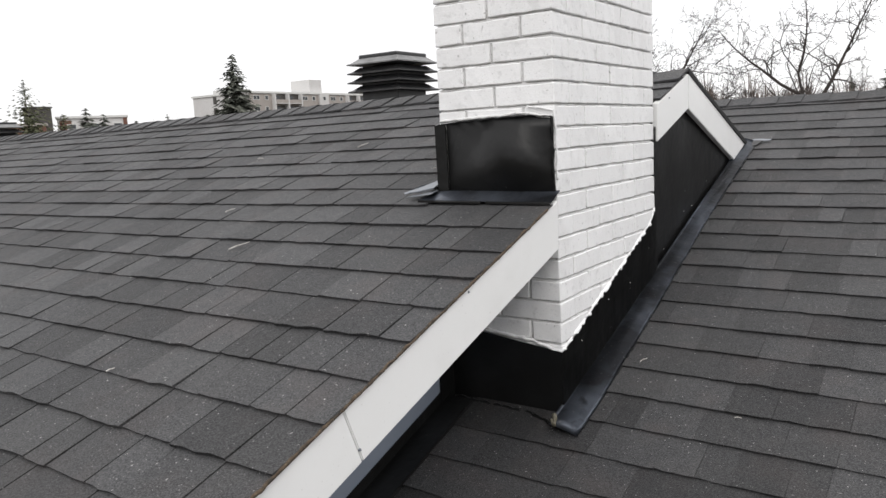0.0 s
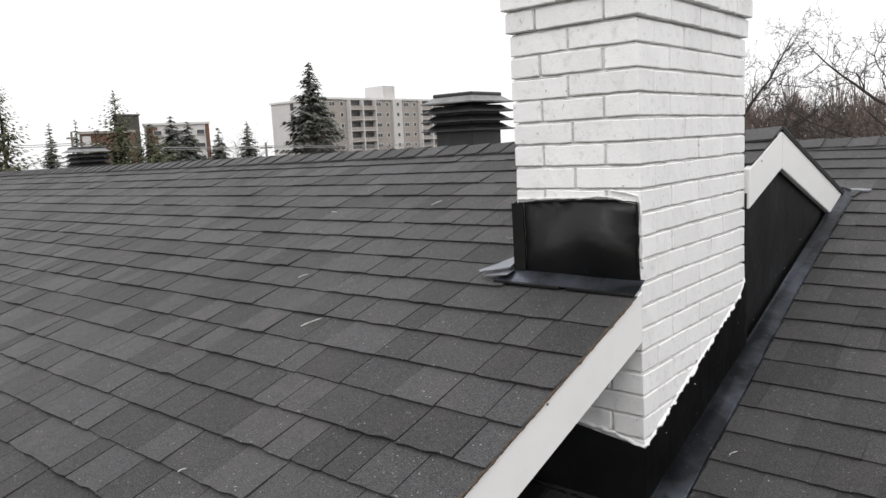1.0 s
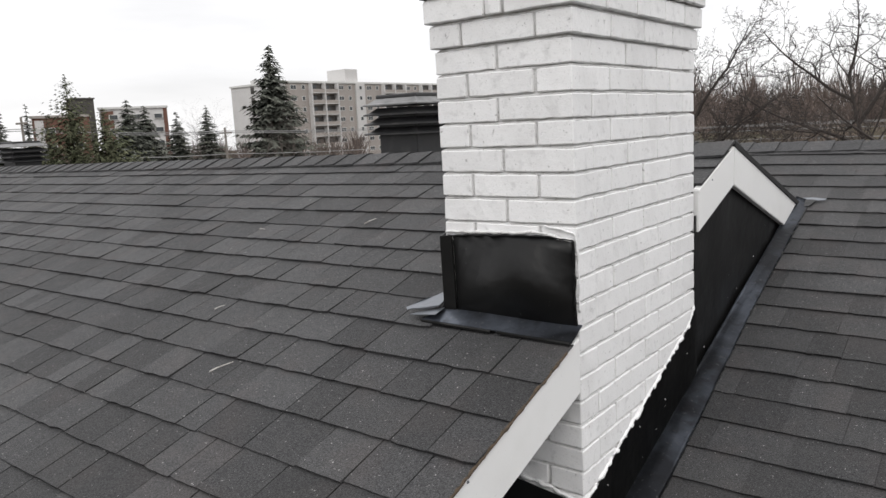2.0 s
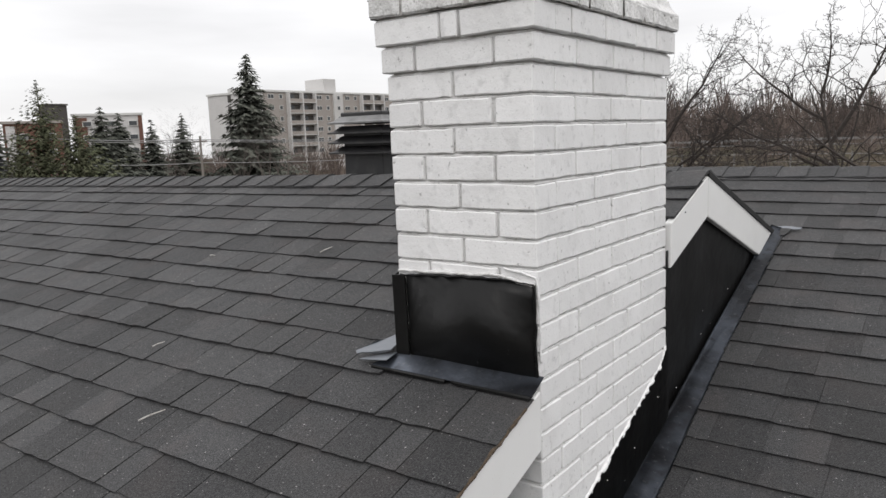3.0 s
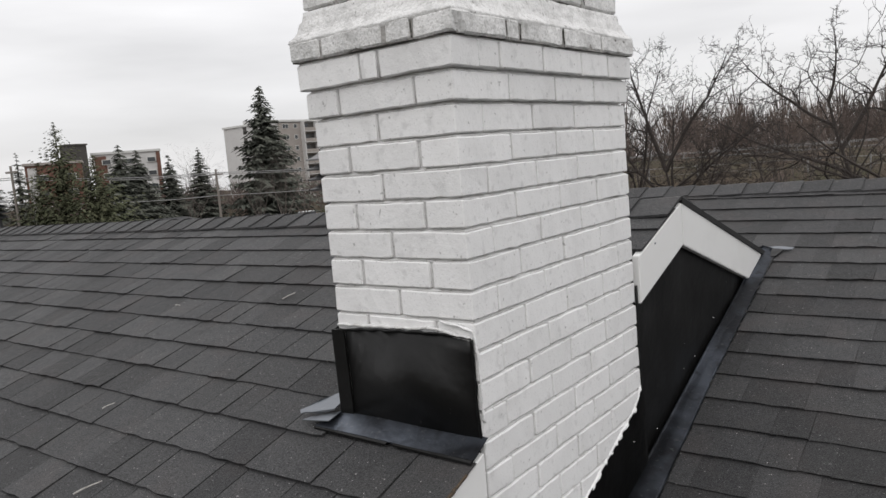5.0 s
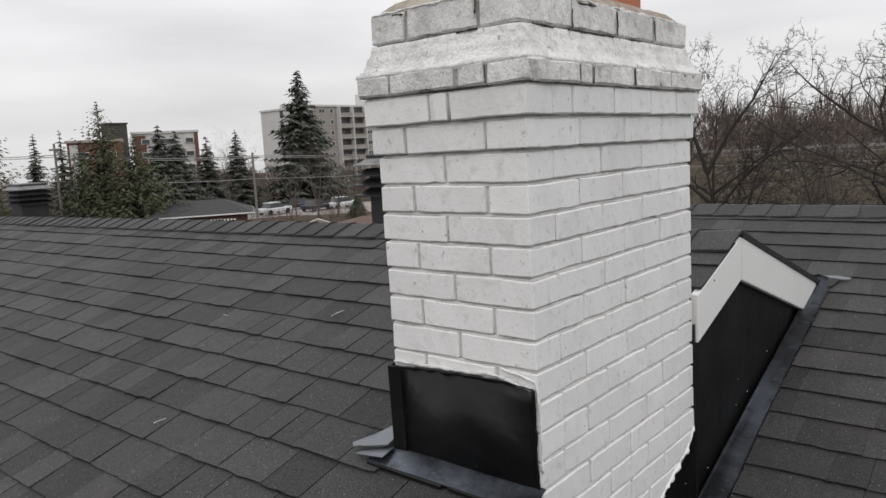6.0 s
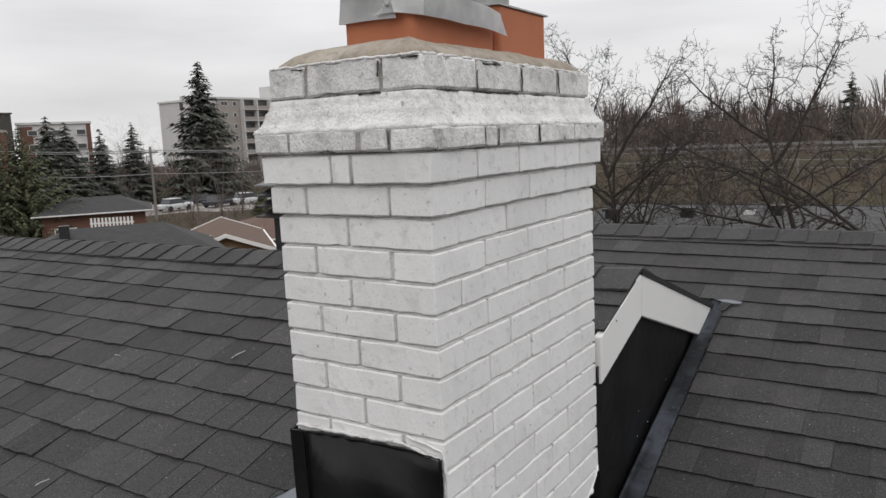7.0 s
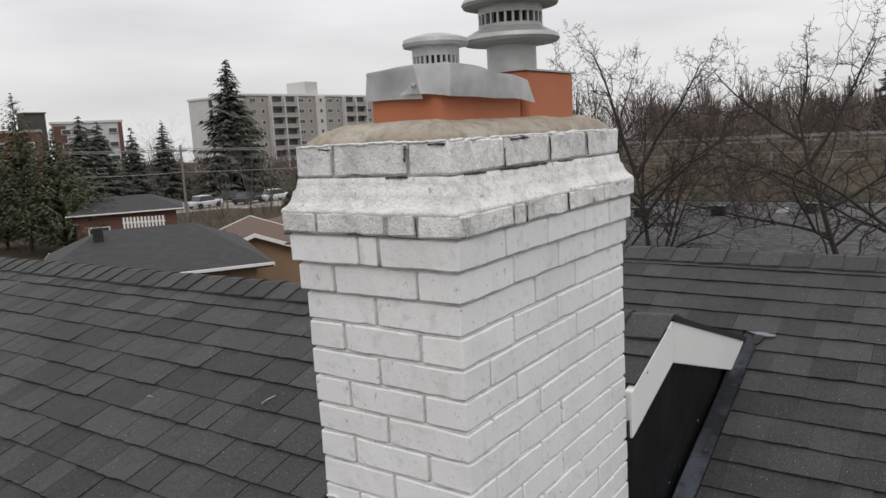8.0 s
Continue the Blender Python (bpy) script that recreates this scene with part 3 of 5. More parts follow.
def pan_strip():
    """The base strip along the foot of the wall: a shallow rolled band, wide at the bottom."""
    bm = bmesh.new()
    rows = []
    m = 60
    for i in range(m + 1):
        y = -0.07 + (2.31 + 0.07) * i / m
        w = 0.098 - 0.03 * ease(y, 0.1, 1.6) + 0.004 * noise.noise((y * 5, 0, 0))
        base = lower(y) + 0.012
        row = []
        for j in range(9):
            s = j / 8
            bulge = 0.008 * math.sin(math.pi * s) * (1 - 0.5 * ease(y, 0.3, 1.8)) + 0.0015 * noise.noise((s * 3, y * 9, 1))
            row.append(bm.verts.new((-0.004 + w * s, y, base + 0.02 * (1 - s) ** 2 + bulge)))
        rows.append(row)
    for r0, r1 in zip(rows, rows[1:]):
        for j in range(8):
            bm.faces.new((r0[j], r0[j + 1], r1[j + 1], r1[j]))
    bmesh.ops.solidify(bm, geom=bm.faces[:], thickness=0.003)
    return part("base_strip", bm, PAN, flashing, "bare blue-grey metal base strip", smooth=True)


pan_strip()
bead("sealant_line", [(0.09 - 0.03 * ease(y, 0.1, 1.6), y, lower(y) + 0.016) for y in (-0.06, 0.3, 0.7, 1.1, 1.5, 1.9, 2.28)], 0.0045, FLASH, flashing, seed=8)
bead("sealant_line", [(0.085, -0.07, lower(-0.07) + 0.016), (0.03, -0.085, lower(-0.085) + 0.016), (-0.1, -0.035, lower(-0.03) + 0.012), (-0.4, -0.02, lower(-0.02) + 0.012)], 0.007, FLASH, flashing, "lumpy black sealant", 9)
bead("moss_clump", [(0.0, -0.05, lower(0) + 0.012), (0.02, -0.07, lower(0) + 0.012), (0.0, -0.03, lower(0) + 0.022)], 0.008,
     material("dry_moss", (0.08, 0.07, 0.045), 0.95, spots=((80, 0.4, 0.7, (0.16, 0.15, 0.12), 0.8),), bump=((150, 0.004),)), flashing, "dry moss and grit", 10)
sheet("wall_step", [(WALL_X + 0.004, -2.6, lower(-2.6) + 0.012), (WALL_X + 0.1, -2.6, lower(-2.6) + 0.012), (WALL_X + 0.1, -0.012, lower(0) + 0.012), (WALL_X + 0.004, -0.012, lower(0) + 0.012)], 0.003, (0, 0, 1), FLASH, wave=0.001, axis=2)
sheet("wall_step", [(WALL_X + 0.002, -2.6, lower(-2.6)), (WALL_X + 0.002, -0.012, lower(0)), (WALL_X + 0.002, -0.012, lower(0) + 0.05), (WALL_X + 0.002, -2.6, lower(-2.6) + 0.05)], 0.003, (1, 0, 0), FLASH, wave=0.001, axis=0)
# the small bent tail where the far rake runs out on the lower roof
sheet("tail_tab", [(0.0, 2.285, 0.079), (0.125, 2.305, 0.088), (0.13, 2.32, 0.093), (0.0, 2.335, 0.096)], 0.003, (0, 0, 1), TIN, "bright bent metal tail", wave=0.006, size=14, axis=2)
sheet("tail_tab", [(-0.005, 2.22, 0.055), (0.07, 2.24, 0.066), (0.09, 2.3, 0.086), (-0.005, 2.31, 0.09)], 0.003, (0, 0, 1), FLASH, wave=0.004, size=14, axis=2)
for i in range(14):
    bm = bmesh.new()
    y = rng.uniform(0.05, 2.1)
    bmesh.ops.create_icosphere(bm, subdivisions=1, radius=rng.uniform(0.0007, 0.0017), matrix=Matrix.Translation((rng.uniform(-0.009, -0.006) if y > DEPTH else 0.009, y, lower(y) + rng.uniform(0.05, 0.18))))
    part("paint_fleck", bm, BRICK, flashing)

# the stack is a little out of plumb: it leans down the slope towards its top
LEAN = 0.022
for ob in chimney.children[:] + flashing.children[:]:
    if ob.name.split(".")[0] in ("base_strip", "wall_step", "tail_tab", "paint_fleck", "moss_clump"):
        continue
    if ob.name.split(".")[0] == "brick":
        ob.location.y += LEAN * (TOP - ob.location.z)
    else:
        for v in ob.data.vertices:
            v.co.y += LEAN * (TOP - v.co.z)

# ---- flues and caps on the crown ----
def tube_wall(bm, x0, y0, x1, y1, z0, z1, t, r=0.02):
    """A rectangular clay liner with rounded corners, open on top."""
    def loop(i, z):
        pts = []
        for cx, cy, a0 in ((x1 - r, y0 + r, -90), (x1 - r, y1 - r, 0), (x0 + r, y1 - r, 90), (x0 + r, y0 + r, 180)):
            for k in range(5):
                a = radians(a0 + 22.5 * k)
                rad = max(0.004, r - i)
                pts.append(bm.verts.new((cx + rad * math.cos(a), cy + rad * math.sin(a), z)))
        return pts
    rings = [loop(0, z0), loop(0, z1 - 0.004), loop(0.003, z1), loop(t, z1), loop(t, z0 + 0.01)]
    for a, b in zip(rings, rings[1:]):
        for i in range(len(a)):
            bm.faces.new((a[i], a[(i + 1) % len(a)], b[(i + 1) % len(b)], b[i]))
    bm.faces.new(rings[0][::-1])
    bm.faces.new(rings[-1])
    return bm


FL1 = (-0.277, 0.1, -0.09, 0.452)      # the front flue
FL2 = (-0.31, 0.46, -0.085, 0.735)   # the back flue
tagged(part("flue_liner", tube_wall(bmesh.new(), *FL1[:2], *FL1[2:], 1.075, 1.165, 0.022), CLAY), "short orange clay flue liner set in the crown", "flue liner", "flues")
tagged(part("flue_liner", tube_wall(bmesh.new(), *FL2[:2], *FL2[2:], 1.075, 1.205, 0.022), CLAY), "taller orange clay flue liner set in the crown", "flue liner", "flues")


def sheet_cover():
    """A crumpled galvanised sheet folded over the front flue, its skirt hanging unevenly."""
    ob = empty("flue_cover", "crumpled galvanised sheet folded over the front flue", "flue cover")
    x0, y0, x1, y1 = FL1[0] + 0.002, FL1[1] - 0.006, FL1[2] + 0.004, FL1[3] - 0.062
    bm = bmesh.new()
    top = 1.192
    prism(bm, [(x0, y0, top + 0.008), (x1 - 0.05, y0 - 0.004, top + 0.015), (x1 + 0.004, y0 + 0.03, top + 0.018), (x1, y1, top - 0.01), (x0, y1, top - 0.015)], (0, 0, -0.003))
    part("top_sheet", bm, GALV, ob)
    def skirt(pts_top, pts_low, name="skirt"):
        bm = bmesh.new()
        n = 10
        rows = []
        for pts in (pts_top, pts_low):
            row = []
            for a, b in zip(pts, pts[1:]):
                for i in range(n):
                    p = Vector(a).lerp(Vector(b), i / n)
                    row.append(p)
            row.append(Vector(pts[-1]))
            rows.append(row)
        grid = []
        for k in range(5):
            grid.append([bm.verts.new(p.lerp(q, k / 4) + noise.noise_vector(p.lerp(q, k / 4) * 9) * 0.006) for p, q in zip(*rows)])
        for a, b in zip(grid, grid[1:]):
            for i in range(len(a) - 1):
                bm.faces.new((a[i], a[i + 1], b[i + 1], b[i]))
        bmesh.ops.solidify(bm, geom=bm.faces[:], thickness=0.0025)
        part(name, bm, GALV, ob)
    skirt([(x0, y1, top - 0.0), (x0, y0, top + 0.01), (x1 - 0.05, y0 - 0.004, top + 0.015)], [(x0 - 0.004, y1, 1.15), (x0 - 0.004, y0 - 0.004, 1.142), (x1 - 0.03, y0 - 0.012, 1.135)])
    skirt([(x0 + 0.13, y0 - 0.012, 1.16), (x1 - 0.05, y0 - 0.01, top + 0.016), (x1 + 0.01, y0 + 0.03, top + 0.018), (x1 + 0.02, y0 + 0.2, top + 0.004), (x1 + 0.02, y1 + 0.05, top - 0.012)],
          [(x0 + 0.1, y0 - 0.016, 1.146), (x1 - 0.03, y0 - 0.018, 1.146), (x1 + 0.016, y0 + 0.02, 1.14), (x1 + 0.026, y0 + 0.2, 1.138), (x1 + 0.026, y1 + 0.07, 1.128)], "folded_skirt")
    for p in ((x0 + 0.14, y0 - 0.02, 1.165), (x0 - 0.006, y0 + 0.02, 1.18)):
        bm = bmesh.new()
        bmesh.ops.create_icosphere(bm, subdivisions=1, radius=0.006, matrix=Matrix.Translation(p))
        part("rivet", bm, VENTCAP, ob)


sheet_cover()


def vent_cap(name, x, y, z, r, rim, double, label):
    """A round gas-vent cap: pipe, skirts, a slotted band and a domed lid."""
    ob = empty(name, label, "vent cap", x, y, z, group="vent caps")
    z1 = 0.16 if double else 0.05
    part("pipe", lathe(bmesh.new(), [(r * 0.78, -0.1), (r * 0.78, z1), (r * 0.7, z1)]), VENTCAP, ob, smooth=False)
    if double:
        part("skirt", lathe(bmesh.new(), [(r * 0.8, z1 - 0.004), (rim * 0.96, z1 + 0.004), (rim, z1 + 0.012), (rim * 0.97, z1 + 0.022), (r * 1.02, z1 + 0.042), (r * 0.9, z1 + 0.04)], 32), VENTCAP, ob, smooth=False)
        z1 += 0.04
    # near-black cylinder, its colour standing in for the shade behind the slots
    part("inner_band", lathe(bmesh.new(), [(r * 0.86, z1 - 0.01), (r * 0.86, z1 + 0.07)]), DARK, ob)
    part("band", lathe(bmesh.new(), [(r, z1 - 0.012), (r * 1.01, z1 + 0.01), (r * 0.9, z1 + 0.01)], 32), VENTCAP, ob)
    part("band", lathe(bmesh.new(), [(r * 0.9, z1 + 0.036), (r * 1.01, z1 + 0.036), (r * 1.01, z1 + 0.06), (r * 0.9, z1 + 0.06)], 32), VENTCAP, ob)
    bar = bmesh.new()
    box(bar, r * 0.88, -0.003, z1 + 0.008, r * 1.0, 0.003, z1 + 0.038)
    me = bpy.data.meshes.new("slot_bar")
    bar.to_mesh(me)
    bar.free()
    me.materials.append(VENTCAP)
    for i in range(26):
        place("slot_bar", me, ob, rz=360 * i / 26)
    z2 = z1 + 0.056
    part("lid", lathe(bmesh.new(), [(r * 0.9, z2), (rim * 0.97, z2 + 0.002), (rim, z2 + 0.009), (rim * 0.97, z2 + 0.018), (rim * 0.75, z2 + 0.024), (rim * 0.4, z2 + 0.03), (0.004, z2 + 0.032)], 32), VENTCAP, ob)
    return ob


vent_cap("vent_cap", -0.205, 0.26, 1.152, 0.053, 0.075, False, "small grey metal vent cap with slotted band")
vent_cap("vent_cap", -0.2, 0.6, 1.125, 0.083, 0.127, True, "tall grey double-skirted metal vent cap with slots")
bm = bmesh.new()
box(bm, FL2[0] - 0.004, FL2[1] - 0.004, 1.206, FL2[2] + 0.004, FL2[3] + 0.004, 1.21)
tagged(part("flue_plate", bm, VENTCAP), "flat grey metal plate closing the back flue", "flue plate")

# ---- roof vents: black louvred turrets behind the ridge ----
def roof_vent(x, y):
    base = upper(y - 0.15)
    ob = empty("roof_vent", "black metal turret roof vent with louvres", "roof vent", x, y, base, group="roof vents")
    h = 0.702 - base
    part("body", boxed(-0.15, -0.15, -0.25, 0.15, 0.15, h - 0.05, bevel=0.004), VENT, ob)
    for i in range(4):
        z = h - 0.21 + i * 0.058
        a, b = 0.216, 0.155
        bm = bmesh.new()
        lo = [bm.verts.new((sx * a, sy * a, z)) for sx, sy in ((-1, -1), (1, -1), (1, 1), (-1, 1))]
        lip = [bm.verts.new((sx * a, sy * a, z + 0.008)) for sx, sy in ((-1, -1), (1, -1), (1, 1), (-1, 1))]
        k = 0.6
        mid = [bm.verts.new((sx * (a * k + b * (1 - k)), sy * (a * k + b * (1 - k)), z + 0.017)) for sx, sy in ((-1, -1), (1, -1), (1, 1), (-1, 1))]
        hi = [bm.verts.new((sx * b, sy * b, z + 0.045)) for sx, sy in ((-1, -1), (1, -1), (1, 1), (-1, 1))]
        for p, q in ((lo, lip), (lip, mid), (mid, hi)):
            for j in range(4):
                bm.faces.new((p[j], p[(j + 1) % 4], q[(j + 1) % 4], q[j]))
        bm.faces.new(lo[::-1])
        bm.faces.new(hi)
        # the top louvre is a paler grey than the three below
        part("louvre", bm, VENT_TOP if i == 3 else VENT, ob, "paler grey top louvre" if i == 3 else "")
    bm = bmesh.new()
    box(bm, -0.16, -0.16, h + 0.005, 0.16, 0.16, h + 0.03, bevel=0.006)
    part("lid", bm, VENT, ob)
    return ob


first_vent = roof_vent(-2.13, 1.94)
copy_thing(first_vent, pose(-8.6, 2.35, first_vent.location.z - 0.15))

# ---- twigs and flecks lying on the shingles ----
def twig(x, y, length, turn, r=0.0028):
    bm = bmesh.new()
    n = 5
    rows = []
    for i in range(7):
        t = i / 6
        c = Vector((length * (t - 0.5), 0.0015 * math.sin(t * 4), r + 0.001 * math.sin(t * 5)))
        k = r * (1.1 - 0.5 * t)
        rows.append([bm.verts.new(c + Vector((0, math.cos(2 * math.pi * j / n) * k, math.sin(2 * math.pi * j / n) * k))) for j in range(n)])
    for a, b in zip(rows, rows[1:]):
        for j in range(n):
            bm.faces.new((a[j], a[(j + 1) % n], b[(j + 1) % n], b[j]))
    bm.faces.new(rows[0][::-1])
    bm.faces.new(rows[-1])
    f = upper if x < 0 else lower
    ob = part("twig", bm, TWIG, None, smooth=True)
    ob.matrix_basis = pose(x, y, f(y) + 0.0105 + SETTLE * min(x, 0), TILT) @ pose(0, 0, 0, 0, 0, turn)
    tagged(ob, "pale dry twig lying on the shingles", "twig", "twigs")


for x, y, length, turn in ((-0.965, -0.39, 0.072, 62), (-1.2, 0.53, 0.055, 75), (-1.32, -0.13, 0.04, 66), (-1.75, 0.42, 0.03, 10), (-0.6, 0.24, 0.02, 30), (-0.72, -1.02, 0.022, 70),
                           (0.15, 0.33, 0.03, 60), (0.5, 0.13, 0.02, 20), (0.85, 0.3, 0.018, 80)):
    twig(x, y, length, turn, 0.0024 if length > 0.04 else 0.0018)

# ---- the neighbourhood beyond the roofs ----
def polar(az, d):
    """A place d metres off, az degrees to the left of straight up the slope."""
    return 0.79 - d * math.sin(radians(az)), -1.16 + d * math.cos(radians(az))


CONCRETE = material("pale_panel", (0.55, 0.54, 0.53), 0.85, spots=((0.3, 0.4, 0.7, (0.48, 0.47, 0.46), 0.6), (2, 0.5, 0.75, (0.42, 0.41, 0.4), 0.4)))
TAUPE = material("taupe_brick", (0.34, 0.31, 0.285), 0.9, spots=((0.4, 0.4, 0.7, (0.29, 0.26, 0.24), 0.6),))
REDBRICK = material("red_brick", (0.15, 0.075, 0.055), 0.9, spots=((0.4, 0.4, 0.7, (0.12, 0.06, 0.045), 0.6),))
GLASS = material("window_glass", (0.05, 0.055, 0.06), 0.15)
FRAME = material("pale_frame", (0.6, 0.6, 0.58), 0.6)
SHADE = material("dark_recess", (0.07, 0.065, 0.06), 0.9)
TRIM = material("white_trim", (0.75, 0.74, 0.72), 0.6)
ROOFING = material("grey_roofing", (0.034, 0.034, 0.036), 0.9, spots=((3, 0.4, 0.7, (0.055, 0.053, 0.052), 0.8), (0.5, 0.4, 0.7, (0.04, 0.04, 0.042), 0.6)), bump=((6, 0.02),))
GRAVEL = material("gravel_roofing", (0.042, 0.042, 0.044), 0.95, spots=((7, 0.5, 0.66, (0.16, 0.155, 0.15), 0.8), (2.2, 0.46, 0.66, (0.08, 0.078, 0.078), 0.8), (0.4, 0.45, 0.7, (0.035, 0.035, 0.035), 0.7)), bump=((9, 0.02),))
TAN = material("tan_stucco", (0.3, 0.2, 0.125), 0.9, spots=((1.5, 0.4, 0.7, (0.25, 0.165, 0.1), 0.6),))
BROWNROOF = material("brown_roofing", (0.12, 0.075, 0.055), 0.9, spots=((4, 0.4, 0.7, (0.09, 0.055, 0.045), 0.7),))
ASPHALT = material("asphalt", (0.09, 0.09, 0.09), 0.9, spots=((0.3, 0.4, 0.7, (0.12, 0.12, 0.12), 0.7),))
BARK = material("dark_bark", (0.032, 0.025, 0.021), 0.95, spots=((20, 0.4, 0.7, (0.06, 0.05, 0.045), 0.6),))
BARK_PALE = material("grey_bark", (0.1, 0.085, 0.075), 0.95)
NEEDLE = material("spruce_needles", (0.1, 0.108, 0.092), 0.9, spots=((1.5, 0.4, 0.7, (0.15, 0.15, 0.125), 0.7),), island=0.35, spec=0.1)
NEEDLE_PINE = material("pine_needles", (0.09, 0.1, 0.06), 0.9, spots=((1.0, 0.4, 0.7, (0.13, 0.125, 0.08), 0.7),), island=0.35, spec=0.1)
BRUSH = material("bare_brush", (0.175, 0.14, 0.122), 0.95, spots=((0.12, 0.4, 0.65, (0.1, 0.085, 0.08), 0.8),), island=0.4, spec=0.05)
WOOD = material("grey_wood", (0.2, 0.18, 0.16), 0.9)
WIRE = material("wire", (0.3, 0.3, 0.3), 0.6)
CAR_WHITE = material("white_car_paint", (0.6, 0.61, 0.62), 0.3)
CAR_DARK = material("dark_car_paint", (0.04, 0.042, 0.05), 0.25)
TYRE = material("rubber", (0.02, 0.02, 0.02), 0.9)


# -- apartment block: taupe bays with windows, pale piers, balconies --
def mesh_of(bm, name, mat):
    me = bpy.data.meshes.new(name)
    bm.to_mesh(me)
    bm.free()
    me.materials.append(mat)
    return me


def apartment():
    ob = empty("apartment_building", "seven-storey taupe and grey apartment block with balconies", "apartment block", -152.0, 129.4, fall(-152, 129))
    ob.rotation_euler = (0, 0, radians(-0.9))
    H, FL, L, D = 21.2, 2.9, 66.0, 23.0
    part("wall", boxed(-D, 0, -0.5, -0.3, L, H), CONCRETE, ob)
    part("roof", boxed(-D - 0.3, -0.3, H, 0.3, L + 0.3, H + 0.5), FRAME, ob, "pale flat parapet")
    part("penthouse", boxed(-9, 23.5, H + 0.4, -1.5, 28.3, H + 4.2), CONCRETE, ob)
    part("penthouse", boxed(-16, 1.5, H + 0.4, -12, 4.5, H + 1.6), CONCRETE, ob)
    win = mesh_of(boxed(-0.05, -1.0, 0, 0.07, 1.0, 1.2), "window", FRAME)
    pane = mesh_of(boxed(0.0, -0.42, 0.12, 0.09, 0.42, 1.08), "pane", GLASS)
    small = mesh_of(boxed(-0.05, -0.6, 0, 0.07, 0.6, 1.2), "window", FRAME)
    spane = mesh_of(boxed(0.0, -0.45, 0.12, 0.09, 0.45, 1.08), "pane", GLASS)
    slab = mesh_of(boxed(-0.2, -2.3, 0, 1.3, 2.3, 0.18), "balcony", CONCRETE)
    rail = mesh_of(boxed(1.2, -2.25, 0.18, 1.28, 2.25, 1.1), "rail", TAUPE)
    # flat dark panel standing in for the shade at the back of a balcony
    recess = mesh_of(boxed(0.0, -2.2, 0.15, 0.05, 2.2, 2.5), "recess_shade", SHADE)
    door = mesh_of(boxed(0.02, -1.5, 0.2, 0.09, 0.2, 2.2), "pane", GLASS)
    # bays along the long face
    y = 0.6
    kinds = ["wall", "balc", "wall", "pier", "wall", "balc", "wall", "balc", "wall", "pier", "wall", "balc"]
    for kind in kinds:
        w = {"wall": 7.6, "balc": 9.6, "pier": 3.6}[kind]
        if y + w > L:
            break
        if kind == "wall":
            part("bay", boxed(-0.3, y, 0, 0.0, y + w, H - 0.2), TAUPE, ob)
        elif kind == "balc":
            part("bay", boxed(-0.3, y, 0, -0.1, y + w, H - 0.2), TAUPE, ob)
            for yy in (y, y + w / 2, y + w):
                part("pier", boxed(-0.3, yy - 0.2, 0, 1.3, yy + 0.2, H - 0.1), CONCRETE, ob)
        else:
            part("pier", boxed(-0.3, y, 0, 0.5, y + w, H + 0.1), CONCRETE, ob)
        for f in range(7):
            z = 1.3 + f * FL
            if kind == "wall":
                p = place("window", win, ob, 0.0, y + 2.2, z + 0.75)
                place("pane", pane, p, 0, -0.48)
                place("pane", pane, p, 0, 0.48)
                p = place("window", small, ob, 0.0, y + 5.6, z + 0.75)
                place("pane", spane, p)
            elif kind == "balc":
                for yy in (y + w * 0.25, y + w * 0.75):
                    p = place("balcony", slab, ob, -0.1, yy, z - 0.25)
                    place("rail", rail, p)
                    place("recess", recess, p)
                    place("pane", door, p)
            else:
                p = place("window", small, ob, 0.5, y + 1.8, z + 0.75)
                place("pane", spane, p)
        y += w
    # the end wall, with two columns of stair windows
    ew = mesh_of(boxed(-0.7, -0.06, 0, 0.7, 0.06, 1.9), "window", SHADE)
    for x in (-13.5, -8.5):
        for f in range(7):
            place("window", ew, ob, x, -0.02, 1.7 + f * FL)


apartment()


def low_block(name, label, az, d, turn, length, depth, h, mat, mat2, floors, cols):
    x, y = polar(az, d)
    ob = empty(name, label, "apartment block", x, y, fall(x, y))
    ob.rotation_euler = (0, 0, radians(turn))
    part("wall", boxed(0, 0, -0.5, length, depth, h), mat, ob)
    part("wall", boxed(0.4, -0.15, 0, length * 0.2, 0.0, h - 0.4), mat2, ob)
    part("wall", boxed(length - 0.7, -0.2, 0, length + 0.1, 0.0, h - 0.1), REDBRICK, ob)
    part("roof", boxed(-0.3, -0.3, h, length + 0.3, depth + 0.3, h + 0.45), FRAME if mat is CONCRETE else TAUPE, ob)
    win = mesh_of(boxed(-0.9, -0.3, 0, 0.9, 0.02, 1.1), "window", FRAME)
    pane = mesh_of(boxed(-0.75, -0.34, 0.12, 0.75, 0.0, 0.98), "pane", GLASS)
    for f in range(floors):
        for c in range(cols):
            p = place("window", win, ob, (c + 0.6) * length / cols, 0, 1.0 + f * 2.8)
            place("pane", pane, p)
    return ob


low_block("brick_building", "pale and red brick low apartment block", 62.3, 170, 60, 13.0, 12, 14.4, CONCRETE, REDBRICK, 5, 3)
bx, by = polar(63.4, 168)
chim = empty("brick_stack", "dark brown brick stair tower behind the pine", "tower", bx, by, fall(bx, by))
part("wall", boxed(-1.6, -2, 0, 1.4, 2, 16.4), SHADE, chim)
part("roof", boxed(-1.8, -2.2, 16.4, 1.6, 2.2, 16.7), SHADE, chim)
low_block("brick_building", "red brick block with pale balconies", 66.5, 150, 62, 9, 12, 12.2, REDBRICK, CONCRETE, 4, 2)


